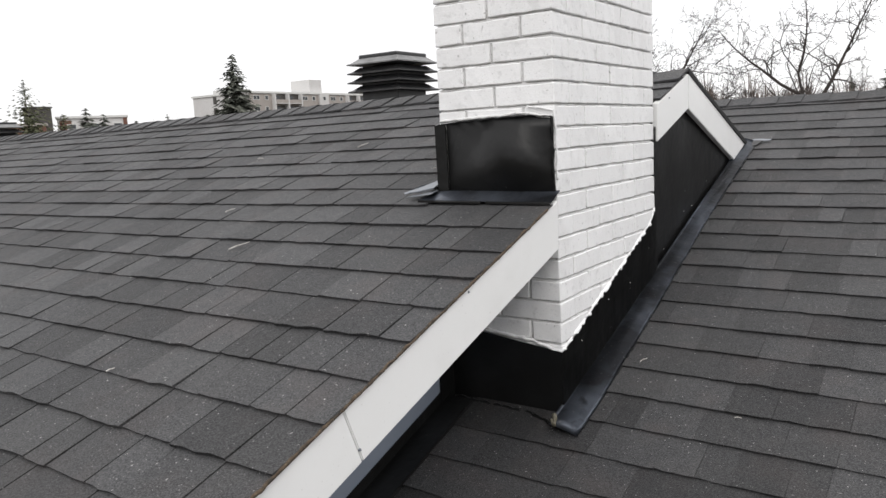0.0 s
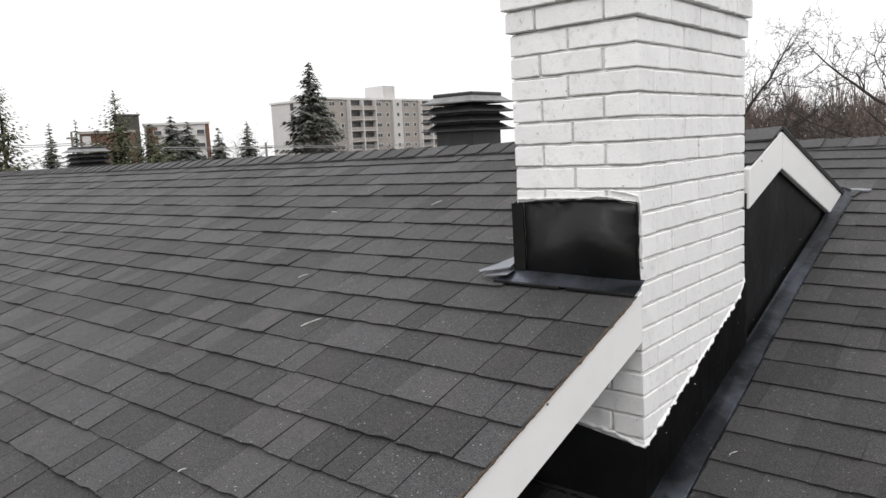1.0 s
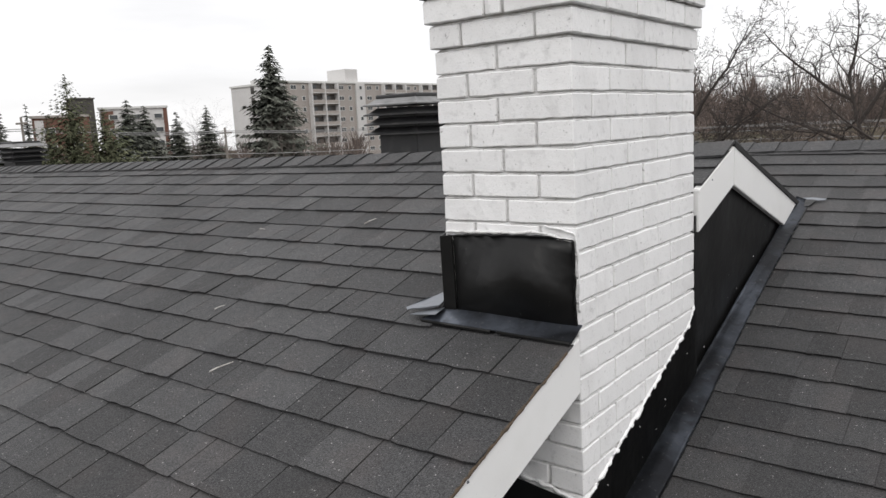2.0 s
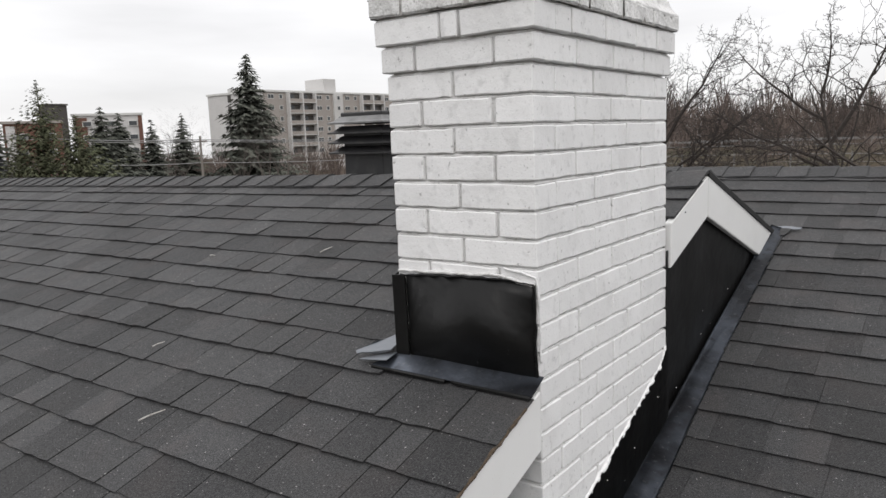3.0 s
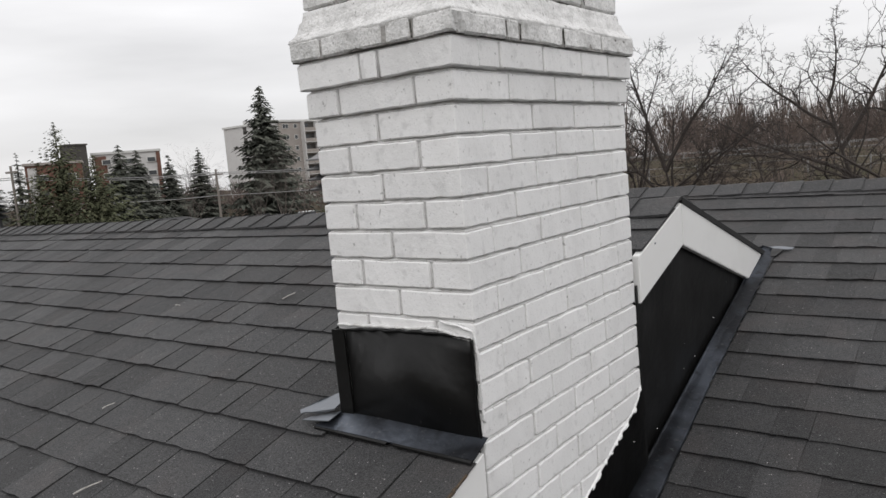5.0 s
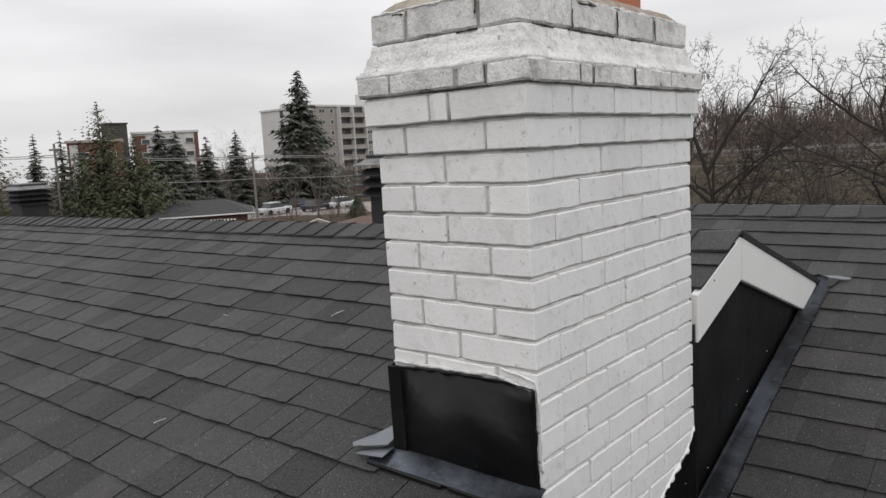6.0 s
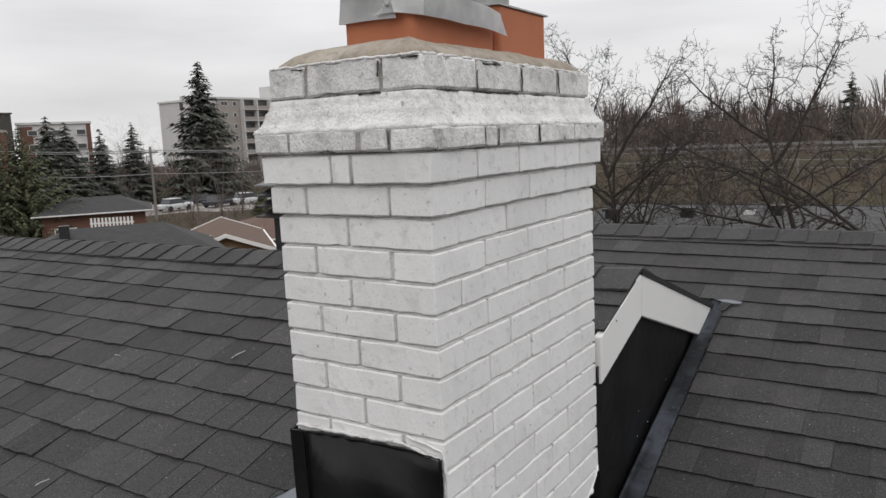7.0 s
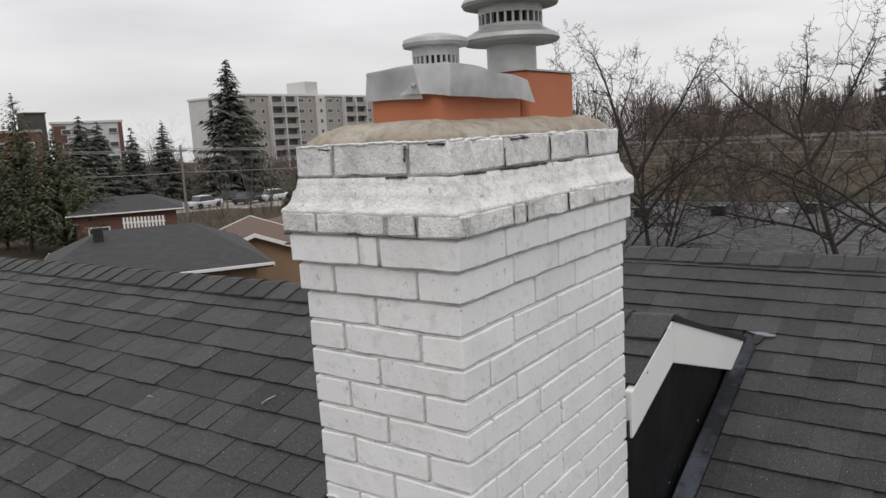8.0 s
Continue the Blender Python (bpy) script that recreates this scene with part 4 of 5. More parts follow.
# -- conifers --
def conifer(name, az, d, top_el, spread, mat, label, seed, layers=26, base=None, gap=0.0, droop=0.35, start=0.08, leaf=0.15):
    """Trunk and a crown of many drooping boughs, each a spray of small flat sprigs."""
    x, y = polar(az, d)
    g = land(x, y) if base is None else base
    height = 1.05 + d * math.tan(radians(top_el - 0.5)) - g
    ob = empty(name, label, "tree", x, y, g, group="conifers")
    r = random.Random(seed)
    part("trunk", lathe(bmesh.new(), [(height * 0.014, -0.3), (height * 0.009, height * 0.5), (0.015, height * 0.98)], 7), BARK, ob)
    verts, faces = [], []
    for k in range(layers):
        t = start + (1 - start) * (k + r.random() * 0.6) / layers
        if t >= 0.985:
            t = 0.985
        z = height * t
        reach = spread * (1 - t) ** 0.88 * (0.8 + 0.4 * r.random()) + 0.06
        n = max(5, int(13 * (1 - t) + 5))
        for i in range(n):
            if r.random() < gap:
                continue
            a = 2 * math.pi * (i + r.random() * 0.8) / n
            ln = reach * r.uniform(0.55, 1.12)
            zb = min(height * 0.99, z + height * (1 - start) / layers * r.uniform(-0.7, 0.7))
            ca, sa = math.cos(a), math.sin(a)
            m = max(3, int(ln / (spread * 0.14)) + 2)
            for j in range(m):
                s = (j + 0.6) / m
                px, pz = ln * s, zb - droop * ln * s + 0.22 * ln * s * s
                for side in (-1, 1, 0):
                    size = spread * leaf * (0.3 + 0.7 * min(1.0, (1 - t) * 3)) * (1.15 - 0.55 * s) * r.uniform(0.7, 1.35)
                    ang = a + side * r.uniform(0.5, 1.1)
                    dx, dy = math.cos(ang) * size, math.sin(ang) * size
                    wx, wy = -math.sin(ang) * size * 0.32, math.cos(ang) * size * 0.32
                    cx, cy = ca * px, sa * px
                    dz = -size * r.uniform(0.15, 0.6)
                    b = len(verts)
                    verts += [(cx - wx, cy - wy, pz), (cx + wx, cy + wy, pz), (cx + dx + wx * 0.5, cy + dy + wy * 0.5, pz + dz), (cx + dx * 1.25, cy + dy * 1.25, pz + dz * 1.2), (cx, cy, pz + size * 0.18)]
                    faces += [(b, b + 1, b + 2, b + 3), (b, b + 1, b + 4), (b, b + 4, b + 3)]
    me = bpy.data.meshes.new("crown")
    me.from_pydata(verts, [], faces)
    me.materials.append(mat)
    crown = new("crown", me)
    crown.parent = ob
    return ob


conifer("spruce_tree", 50.5, 112, 6.65, 7.2, NEEDLE, "tall dark spruce with layered boughs", 1, 40, gap=0.12, droop=0.3)
conifer("spruce_tree", 60.6, 105, 3.1, 5.0, NEEDLE, "dark green spruce with drooping boughs", 2, 30, gap=0.05)
conifer("spruce_tree", 59.5, 107, 2.6, 5.0, NEEDLE, "dark green spruce with drooping boughs", 3, 30, gap=0.05)
conifer("spruce_tree", 57.4, 110, 2.1, 3.8, NEEDLE, "slim dark spruce behind the houses", 4, 28)
conifer("spruce_tree", 55.3, 115, 2.5, 4.0, NEEDLE, "slim dark spruce behind the houses", 5, 28, gap=0.1)
conifer("spruce_tree", 66.9, 80, 2.9, 2.2, NEEDLE, "small dark spruce behind the houses", 6, 26)
conifer("spruce_tree", 68.5, 85, 2.8, 2.4, NEEDLE, "small dark spruce behind the houses", 7, 26)
conifer("pine_tree", 64.4, 62, 4.7, 5.2, NEEDLE_PINE, "broad green pine with open top", 8, 50, gap=0.25, droop=-0.1, start=0.12, leaf=0.06)
conifer("pine_tree", 62.3, 58, 2.3, 5.0, NEEDLE_PINE, "broad rounded green pine", 9, 54, gap=0.1, droop=-0.05, start=0.08, leaf=0.06)
conifer("pine_tree", 71.6, 48, 5.9, 3.6, NEEDLE_PINE, "dark green pine near the street", 10, 48, gap=0.2, droop=0.0, start=0.1, leaf=0.06)
conifer("pine_tree", 65.8, 66, 2.0, 3.8, NEEDLE_PINE, "broad green pine behind the houses", 11, 46, gap=0.15, droop=0.0, leaf=0.06)
for i, (az, d, el, sp) in enumerate(((6.6, 130, 2.9, 2.6), (4.4, 110, 3.7, 3.2), (8.2, 150, 2.2, 2.5), (1.5, 100, 3.0, 3.0), (-2.0, 120, 3.2, 3.4), (12.3, 160, 1.9, 2.4))):
    conifer("spruce_tree", az, d, el, sp, NEEDLE, "dark spruce in the far wood", 20 + i, 20)


# -- bare trees --
def branch_mesh(paths, sides=5):
    """Tubes along paths of (point, radius)."""
    verts, faces = [], []
    for path in paths:
        n = sides if path[0][1] > 0.02 else 3
        base = len(verts)
        for k, (p, rad) in enumerate(path):
            q = path[min(k + 1, len(path) - 1)][0] - path[max(k - 1, 0)][0]
            q = q.normalized() if q.length > 1e-6 else Vector((0, 0, 1))
            s = q.cross(Vector((0.31, 0.83, 0.21))).normalized()
            u = s.cross(q)
            for i in range(n):
                a = 2 * math.pi * i / n
                verts.append(p + (s * math.cos(a) + u * math.sin(a)) * rad)
        for k in range(len(path) - 1):
            for i in range(n):
                j = (i + 1) % n
                faces.append((base + k * n + i, base + k * n + j, base + (k + 1) * n + j, base + (k + 1) * n + i))
    return verts, faces


CHILDREN = {1: (1, 1, 2, 2), 2: (2, 2, 1, 2), 3: (3, 2, 2, 2)}


def grow(paths, r, p, d, length, rad, level, most, wander, up, fan, own=None):
    """One limb, its bends, and the limbs that leave it."""
    n = (9 if fan == 3 else 6) if level == 0 else 6 if level < 2 else 4
    reach = (0.2, 0.4) if fan == 3 else (0.3, 0.52)     # gnarled fruit trees carry short spurs
    path = [(p.copy(), rad)]
    here, way = p.copy(), d.normalized()
    step = length / n
    last = 0.22 if level == 0 else 0.4 if level < most else 0.25
    for i in range(n):
        w = own or wander
        way = (way + Vector((r.gauss(0, w), r.gauss(0, w), r.gauss(0, w) + up))).normalized()
        here = here + way * step
        k = rad * (1 - (1 - last) * (i + 1) / n)
        path.append((here.copy(), k))
        if level < most and i >= (1 if level else 2):
            for c in range(CHILDREN[fan][min(level, 3)]):
                if r.random() < 0.8:
                    axis = Vector((r.gauss(0, 1), r.gauss(0, 1), r.gauss(0, 0.6)))
                    side = (axis - way * axis.dot(way)).normalized()
                    ang = r.uniform(0.5, 1.1)
                    nd = way * math.cos(ang) + side * math.sin(ang)
                    grow(paths, r, here, nd, length * r.uniform(*reach), max(0.004 if fan == 3 else 0.0035, k * r.uniform(0.45, 0.65)), level + 1, most, wander * 1.1, up, fan)
    paths.append(path)


def bare_tree(az, d, stems, label, seed, most=3, wander=0.16, up=0.03, fan=1, mat=None, twig_r=1.0):
    """stems: (lean, direction, length, radius) of each stem from the foot."""
    x, y = polar(az, d)
    ob = empty("bare_tree", label, "tree", x, y, land(x, y), group="bare trees")
    r = random.Random(seed)
    trunks, limbs = [], []
    for i, (z0, lean, toward, length, rad) in enumerate(stems):
        way = Vector((-math.sin(radians(toward)) * math.sin(radians(lean)), math.cos(radians(toward)) * math.sin(radians(lean)), math.cos(radians(lean))))
        paths = []
        foot_at = Vector((0, 0, z0))
        if i:                             # a stem leaves the trunk where the trunk has that height
            trunk = [q for q, _ in trunks[0]]
            for a, b in zip(trunk, trunk[1:]):
                if a.z <= z0:
                    foot_at = a.lerp(b, min(1.0, (z0 - a.z) / max(0.01, b.z - a.z)))
        grow(paths, r, foot_at, way, length, rad, 0, most, wander, up, fan, 0.05 if i < 2 else 0.09)
        trunks.append(paths[-1])
        limbs += paths[:-1]
    for nm, paths in (("trunk", trunks), ("crown", limbs)):
        v, f = branch_mesh(paths)
        me = bpy.data.meshes.new(nm)
        me.from_pydata(v, [], f)
        me.materials.append(mat or BARK)
        o = new(nm, me)
        o.parent = ob
    return ob


# toward: degrees to the left of straight up the slope; seen from the roof +108 leans left in the view, -72 right
bare_tree(18.1, 15, [(0, 2, -70, 5.4, 0.085), (5.2, 20, 105, 2.5, 0.045), (5.2, 20, -75, 2.4, 0.045), (4.6, 46, 108, 2.7, 0.038), (4.4, 36, -75, 2.5, 0.036), (3.2, 25, -70, 2.8, 0.036), (3.0, 32, 108, 2.8, 0.036), (3.4, 10, 60, 3.2, 0.042), (3.2, 46, -80, 2.4, 0.032), (4.8, 58, -78, 2.2, 0.03)],
          "bare many-stemmed tree with dark twisting limbs", 5, 3, 0.3, 0.03, 3)
bare_tree(20.9, 15.3, [(0, 2, 100, 5.3, 0.075), (5.1, 34, 105, 2.5, 0.036), (4.7, 22, -70, 2.5, 0.034), (3.7, 40, 105, 2.4, 0.03), (3.4, 32, -75, 2.4, 0.03)],
          "bare slender tree with arching upper limbs", 6, 3, 0.3, 0.02, 3)
bare_tree(2.3, 13.5, [(0, 24, 100, 6.5, 0.1), (5.4, 30, -75, 2.2, 0.042), (4.6, 60, -75, 2.2, 0.034), (5.8, 58, 105, 1.9, 0.034), (5.0, 66, 105, 2.3, 0.036), (6.2, 14, -75, 1.2, 0.028), (4.2, 72, 105, 2.6, 0.034), (4.0, 50, -78, 2.2, 0.03)],
          "bare leaning tree with a long dark limb", 8, 3, 0.3, 0.01, 3)
bare_tree(-2.2, 12.5, [(0, 5, 60, 4.2, 0.11), (3.8, 42, 105, 3.2, 0.045), (4.0, 60, 105, 3.0, 0.034), (3.4, 20, -80, 2.8, 0.045)], "bare tree with arching limbs", 12, 3, 0.3, 0.0, 3)
bare_tree(11.6, 18, [(0, 4, 90, 4.0, 0.06), (2.6, 24, 90, 3.2, 0.03), (2.8, 20, -70, 3.2, 0.03), (2.6, 32, 0, 3.0, 0.026)], "bare young tree with a twiggy crown", 41, 3, 0.26, 0.03, 3)
bare_tree(22.5, 22, [(0, 4, 90, 4.0, 0.12), (2.2, 16, 90, 4.2, 0.06), (2.4, 14, -70, 4.0, 0.06), (2.0, 30, 0, 3.6, 0.05)], "bare young tree with fine twigs", 15, 4, 0.18, 0.04, 1)
bare_tree(12.0, 26, [(0, 4, 90, 4.0, 0.12), (2.2, 20, 90, 4.0, 0.06), (2.4, 18, -70, 4.0, 0.06), (2.0, 30, 0, 3.6, 0.05)], "bare tree with fine grey twigs", 16, 4, 0.18, 0.04, 1, BARK_PALE)
bare_tree(0.8, 28, [(0, 4, 90, 4.0, 0.12), (2.2, 20, 90, 4.2, 0.06), (2.4, 18, -70, 4.2, 0.06)], "bare tree with fine grey twigs", 17, 4, 0.18, 0.05, 1, BARK_PALE)
for az, d, hgt, seed in ((49.7, 76, 7.6, 31), (48.2, 80, 6.4, 32), (51.3, 84, 6.0, 33), (55.9, 118, 10, 34), (55.1, 125, 10.5, 35), (46.7, 82, 6.5, 36), (56.0, 86, 5.5, 37)):
    bare_tree(az, d, [(0, 3, 0, hgt * 0.4, 0.12), (hgt * 0.18, 22, 100, hgt * 0.7, 0.07), (hgt * 0.18, 20, -70, hgt * 0.7, 0.07), (hgt * 0.2, 10, 20, hgt * 0.75, 0.07), (hgt * 0.2, 34, 60, hgt * 0.6, 0.05)],
              "bare street tree with fine branches", seed, 3, 0.12, 0.05, 2, BARK_PALE)


# -- far woods and brush: uncountable --
def brush(name, label, spots, seed, mat, thick=0.006):
    r = random.Random(seed)
    verts, faces = [], []
    for x, y, h, w, n in spots:
        g = land(x, y) - 0.2
        for i in range(n):
            a, rr = r.uniform(0, 2 * math.pi), w * math.sqrt(r.random())
            bx, by = x + math.cos(a) * rr * 0.35, y + math.sin(a) * rr * 0.35
            tx, ty = x + math.cos(a) * rr, y + math.sin(a) * rr
            z0 = g + h * r.uniform(0.0, 0.72) * (1 - 0.25 * rr / w)
            z1 = z0 + h * r.uniform(0.12, 0.36)
            k = h * thick * r.uniform(0.6, 1.8)
            b = len(verts)
            mx, my, mz = (bx + tx) / 2 + r.uniform(-0.3, 0.3) * w * 0.3, (by + ty) / 2, (z0 + z1) / 2 + h * 0.06
            verts += [(bx - k, by, z0), (bx + k, by, z0), (mx + k * 0.8, my, mz), (mx - k * 0.8, my, mz), (tx, ty, z1), (mx, my + k, mz), (bx, by + k, z0)]
            faces += [(b, b + 1, b + 2, b + 3), (b + 3, b + 2, b + 4), (b + 1, b + 6, b + 5, b + 2), (b + 2, b + 5, b + 4), (b + 6, b, b + 3, b + 5)]
    me = bpy.data.meshes.new(name)
    me.from_pydata(verts, [], faces)
    me.materials.append(mat)
    tagged(new(name, me), label, "brush", kind="stuff")


conifer("cedar_shrub", 51.7, 36, -5.6, 0.55, NEEDLE_PINE, "small clipped green cedar by the houses", 51, 22, leaf=0.2)
conifer("cedar_shrub", 46.7, 70, -2.9, 1.4, NEEDLE_PINE, "small green cedar beside the car park", 52, 22, leaf=0.15)
r0 = random.Random(3)
wood = []
for i in range(420):
    az, d = r0.uniform(-14, 34), r0.uniform(92, 170)
    x, y = polar(az, d)
    wood.append((x, y, r0.choice((3.8, 5.5, 7.0, 9.0)) * r0.uniform(0.8, 1.15), r0.uniform(1.6, 3.4), 84))
brush("far_wood", "brown leafless far woods beyond the highway", wood, 1, BRUSH, 0.0034)
shrubs = []
for i in range(300):
    az, d = r0.uniform(-12, 30), r0.uniform(34, 74)
    x, y = polar(az, d)
    shrubs.append((x, y, r0.uniform(0.8, 2.6), r0.uniform(0.7, 1.8), 40))
for i in range(90):
    az, d = r0.uniform(-8, 28), r0.uniform(17.5, 30)
    x, y = polar(az, d)
    shrubs.append((x, y, r0.uniform(1.2, 3.2), r0.uniform(0.6, 1.4), 34))
brush("brush", "leafless brown shrubs on the bank", shrubs, 2, BRUSH)
town = []
for i in range(230):
    az, d = r0.uniform(44, 78), r0.uniform(115, 170)
    x, y = polar(az, d)
    town.append((x, y, r0.uniform(5.0, 9.0), r0.uniform(1.8, 3.6), 44))
for i in range(150):
    az, d = r0.uniform(45, 68), r0.uniform(60, 92)
    x, y = polar(az, d)
    town.append((x, y, r0.uniform(0.7, 2.4), r0.uniform(0.6, 1.6), 36))
brush("street_brush", "leafless brown trees between the houses", town, 3, BRUSH)
REDBRUSH = material("red_brush", (0.12, 0.045, 0.04), 0.95, island=0.4, spec=0.05)
brush("red_hedge", "reddish leafless hedge", [(*polar(az, 37 + (az % 3)), 2.4, 1.2, 90) for az in (60.5, 61.5, 62.5, 63.5, 64.5, 65.5, 66.5)], 4, REDBRUSH)


# -- neighbours' houses --
def house(name, label, x, y, turn, lx, ly, eave, ridge, wall, roof, hip=0.0, over=0.5, windows=()):
    """A house with gable or hipped roof. lx runs along the ridge; eave and ridge are heights over the ground."""
    ob = empty(name, label, "house", x, y, fall(x, y))
    ob.rotation_euler = (0, 0, radians(turn))
    bm = bmesh.new()
    box(bm, -lx / 2, -ly / 2, -0.3, lx / 2, ly / 2, eave)
    part("wall", bm, wall, ob)
    if hip < 0.1:
        for s in (-1, 1):
            bm = bmesh.new()
            prism(bm, [(s * lx / 2 * 0.999, -ly / 2, eave), (s * lx / 2 * 0.999, ly / 2, eave), (s * lx / 2 * 0.999, 0, ridge - 0.12)], (-s * 0.2, 0, 0))
            part("gable", bm, wall, ob)
    ax, ay = lx / 2 + over, ly / 2 + over
    ze = eave - (ridge - eave) * over / (ly / 2)
    bm = bmesh.new()
    lo = [bm.verts.new(p) for p in ((-ax, -ay, ze), (ax, -ay, ze), (ax, ay, ze), (-ax, ay, ze))]
    tp = [bm.verts.new((-ax + hip, 0, ridge)), bm.verts.new((ax - hip, 0, ridge))]
    bm.faces.new((lo[0], lo[1], tp[1], tp[0]))
    bm.faces.new((lo[2], lo[3], tp[0], tp[1]))
    if hip > 0.1:
        bm.faces.new((lo[1], lo[2], tp[1]))
        bm.faces.new((lo[3], lo[0], tp[0]))
    bmesh.ops.recalc_face_normals(bm, faces=bm.faces[:])
    bmesh.ops.solidify(bm, geom=bm.faces[:], thickness=0.12)
    part("roof", bm, roof, ob)
    for s in (-1, 1):
        part("fascia", boxed(-ax, s * ay - 0.04, ze - 0.06, ax, s * ay + 0.04, ze + 0.02), TRIM, ob, "white eave board")
    if hip > 0.1:
        for s in (-1, 1):
            part("fascia", boxed(s * ax - 0.02, -ay + 0.045, ze - 0.12, s * ax + 0.015, ay - 0.045, ze - 0.015), TRIM, ob, "white eave board")
    else:
        for s in (-1, 1):
            for t in (-1, 1):
                bm = bmesh.new()
                prism(bm, [(s * (ax + 0.01), t * ay, ze + 0.04), (s * (ax + 0.01), 0, ridge + 0.04), (s * (ax + 0.01), 0, ridge - 0.11), (s * (ax + 0.01), t * ay, ze - 0.11)], (s * 0.07, 0, 0))
                part("fascia", bm, TRIM, ob, "white gable board")
    for wx, wy, wz, w, h in windows:
        face = -ly / 2 if wy < 0 else ly / 2
        p = part("window", boxed(wx - w / 2 - 0.08, face - 0.05, wz - 0.08, wx + w / 2 + 0.08, face + 0.05, wz + h + 0.08), TRIM, ob)
        part("pane", boxed(wx - w / 2, face - 0.08, wz, wx + w / 2, face + 0.08, wz + h), GLASS, p)
    return ob


# the next house, its near eave corner some eighteen metres off
nh = house("house", "neighbouring bungalow with dark shingle hip roof and white eaves", *polar(57.0, 27), 57.4, 6.0, 7.0, 2.92, 3.86, TAN, ROOFING, hip=2.0)
part("roof_vent_stub", boxed(-1.65, -1.0, 3.4, -1.35, -0.7, 4.05), VENT, nh)
house("house", "tan stucco house with brown gable roof and white trim", *polar(49.7, 33.5), 140.6, 7, 3.2, 2.45, 3.05, TAN, BROWNROOF, over=0.35)
house("house", "long low house with a brown hip roof", *polar(42.8, 40), 50, 9, 7, 2.2, 2.95, TAN, BROWNROOF, hip=2.5)
house("house", "far bungalow with dark roof and white gutters", *polar(58.1, 58), 55, 6.4, 6, 2.9, 3.7, REDBRICK, ROOFING, hip=2.2, windows=((-1.8, -1, 0.7, 1.2, 1.1),))

# the flat-roofed building behind, with gravel roofing
fr = empty("flat_roof_building", "low flat-roofed building with grey gravel roof", "building", -4.5, 17.0, fall(-4.5, 17.0))
part("wall", boxed(-2.5, -4.2, -0.3, 12, 4.2, 3.75), TAN, fr)
part("roof", boxed(-2.8, -4.5, 3.75, 12.3, 4.5, 3.9), GRAVEL, fr, "grey gravel roofing")
part("fascia", boxed(-2.8, 4.5, 3.7, 12.3, 4.58, 3.93), GRAVEL, fr)
for x, y, s in ((0.2, 1.2, 0.16), (2.2, 2.0, 0.14), (-1.6, 0.6, 0.16)):
    v = part("roof_jack", boxed(x - s, y - s, 3.88, x + s, y + s, 4.1, bevel=0.03), VENT, fr)
    part("hood", boxed(x - s * 1.3, y - s * 1.3, 4.1, x + s * 1.3, y + s * 1.3, 4.16), VENT, v)
part("skylight", boxed(1.4, 2.0, 3.88, 1.65, 2.25, 4.0), FRAME, fr)
shed = empty("garden_shed", "brown wooden shed with dark roof", "shed", 1.0, 11.2, fall(1.0, 11.2))
part("wall", boxed(-1.0, -1.0, -0.2, 1.6, 1.0, 3.7), TAN, shed)
bm = bmesh.new()
prism(bm, [(-1.2, -1.2, 3.68), (-1.2, 1.2, 3.68), (-1.2, 0, 4.2)], (3.0, 0, 0))
part("roof", bm, SHADE, shed)

# -- the highway: guard rail and fence on the bank --
def rail_line(name, label, y, x0, x1, h, post, gap, mat, rails):
    ob = empty(name, label, "fence" if "fence" in name else "guard rail")
    pm = mesh_of(boxed(-post, -post, -0.3, post, post, h), "post", mat)
    x = x0
    while x < x1:
        place("post", pm, ob, x, y, land(x, y))
        x += gap
    n = 24
    for z, t in rails:
        for i in range(n):
            bm = bmesh.new()
            a, b = x0 + (x1 - x0) * i / n, x0 + (x1 - x0) * (i + 1) / n
            prism(bm, [(a, y - 0.05, land(a, y) + z), (b, y - 0.05, land(b, y) + z), (b, y - 0.05, land(b, y) + z + t), (a, y - 0.05, land(a, y) + z + t)], (0, 0.06, 0))
            part("rail", bm, mat, ob)


RAIL = material("galvanised_rail", (0.24, 0.235, 0.23), 0.6, 0.2)
rail_line("guard_rail", "long pale highway guard rail on the bank", 80, -62, 30, 0.75, 0.07, 3.8, RAIL, ((0.5, 0.16),))
rail_line("guard_rail", "long pale highway guard rail on the bank", 88, -70, 34, 0.75, 0.07, 3.8, RAIL, ((0.55, 0.16),))
rail_line("wire_fence", "pale wire fence along the grass bank", 58, -55, 24, 1.1, 0.05, 4.0, RAIL, ((0.95, 0.06), (0.4, 0.03)))
bm = bmesh.new()
xs = [-80 + 6 * i for i in range(20)]
for a, b in zip(xs, xs[1:]):
    prism(bm, [(a, 80.6, land(a, 80.6) + 0.02), (b, 80.6, land(b, 80.6) + 0.02), (b, 87.4, land(b, 87.4) + 0.02), (a, 87.4, land(a, 87.4) + 0.02)], (0, 0, 0.05))
tagged(part("road", bm, ASPHALT), "grey asphalt highway on the bank", "road", kind="structure")

# -- the street on the other side: parking, cars, poles, wires, fence --
sx, sy = polar(49.6, 97)
bm = bmesh.new()
box(bm, -22, -9, 0.0, 22, 9, 0.05)
lot = part("pavement", bm, material("pale_paving", (0.3, 0.28, 0.26), 0.9, spots=((0.5, 0.4, 0.7, (0.22, 0.2, 0.19), 0.7),)))
lot.matrix_basis = pose(sx, sy, fall(sx, sy) + 0.1, 0, 0, 50)
tagged(lot, "pale concrete car park beyond the houses", "pavement", kind="structure")


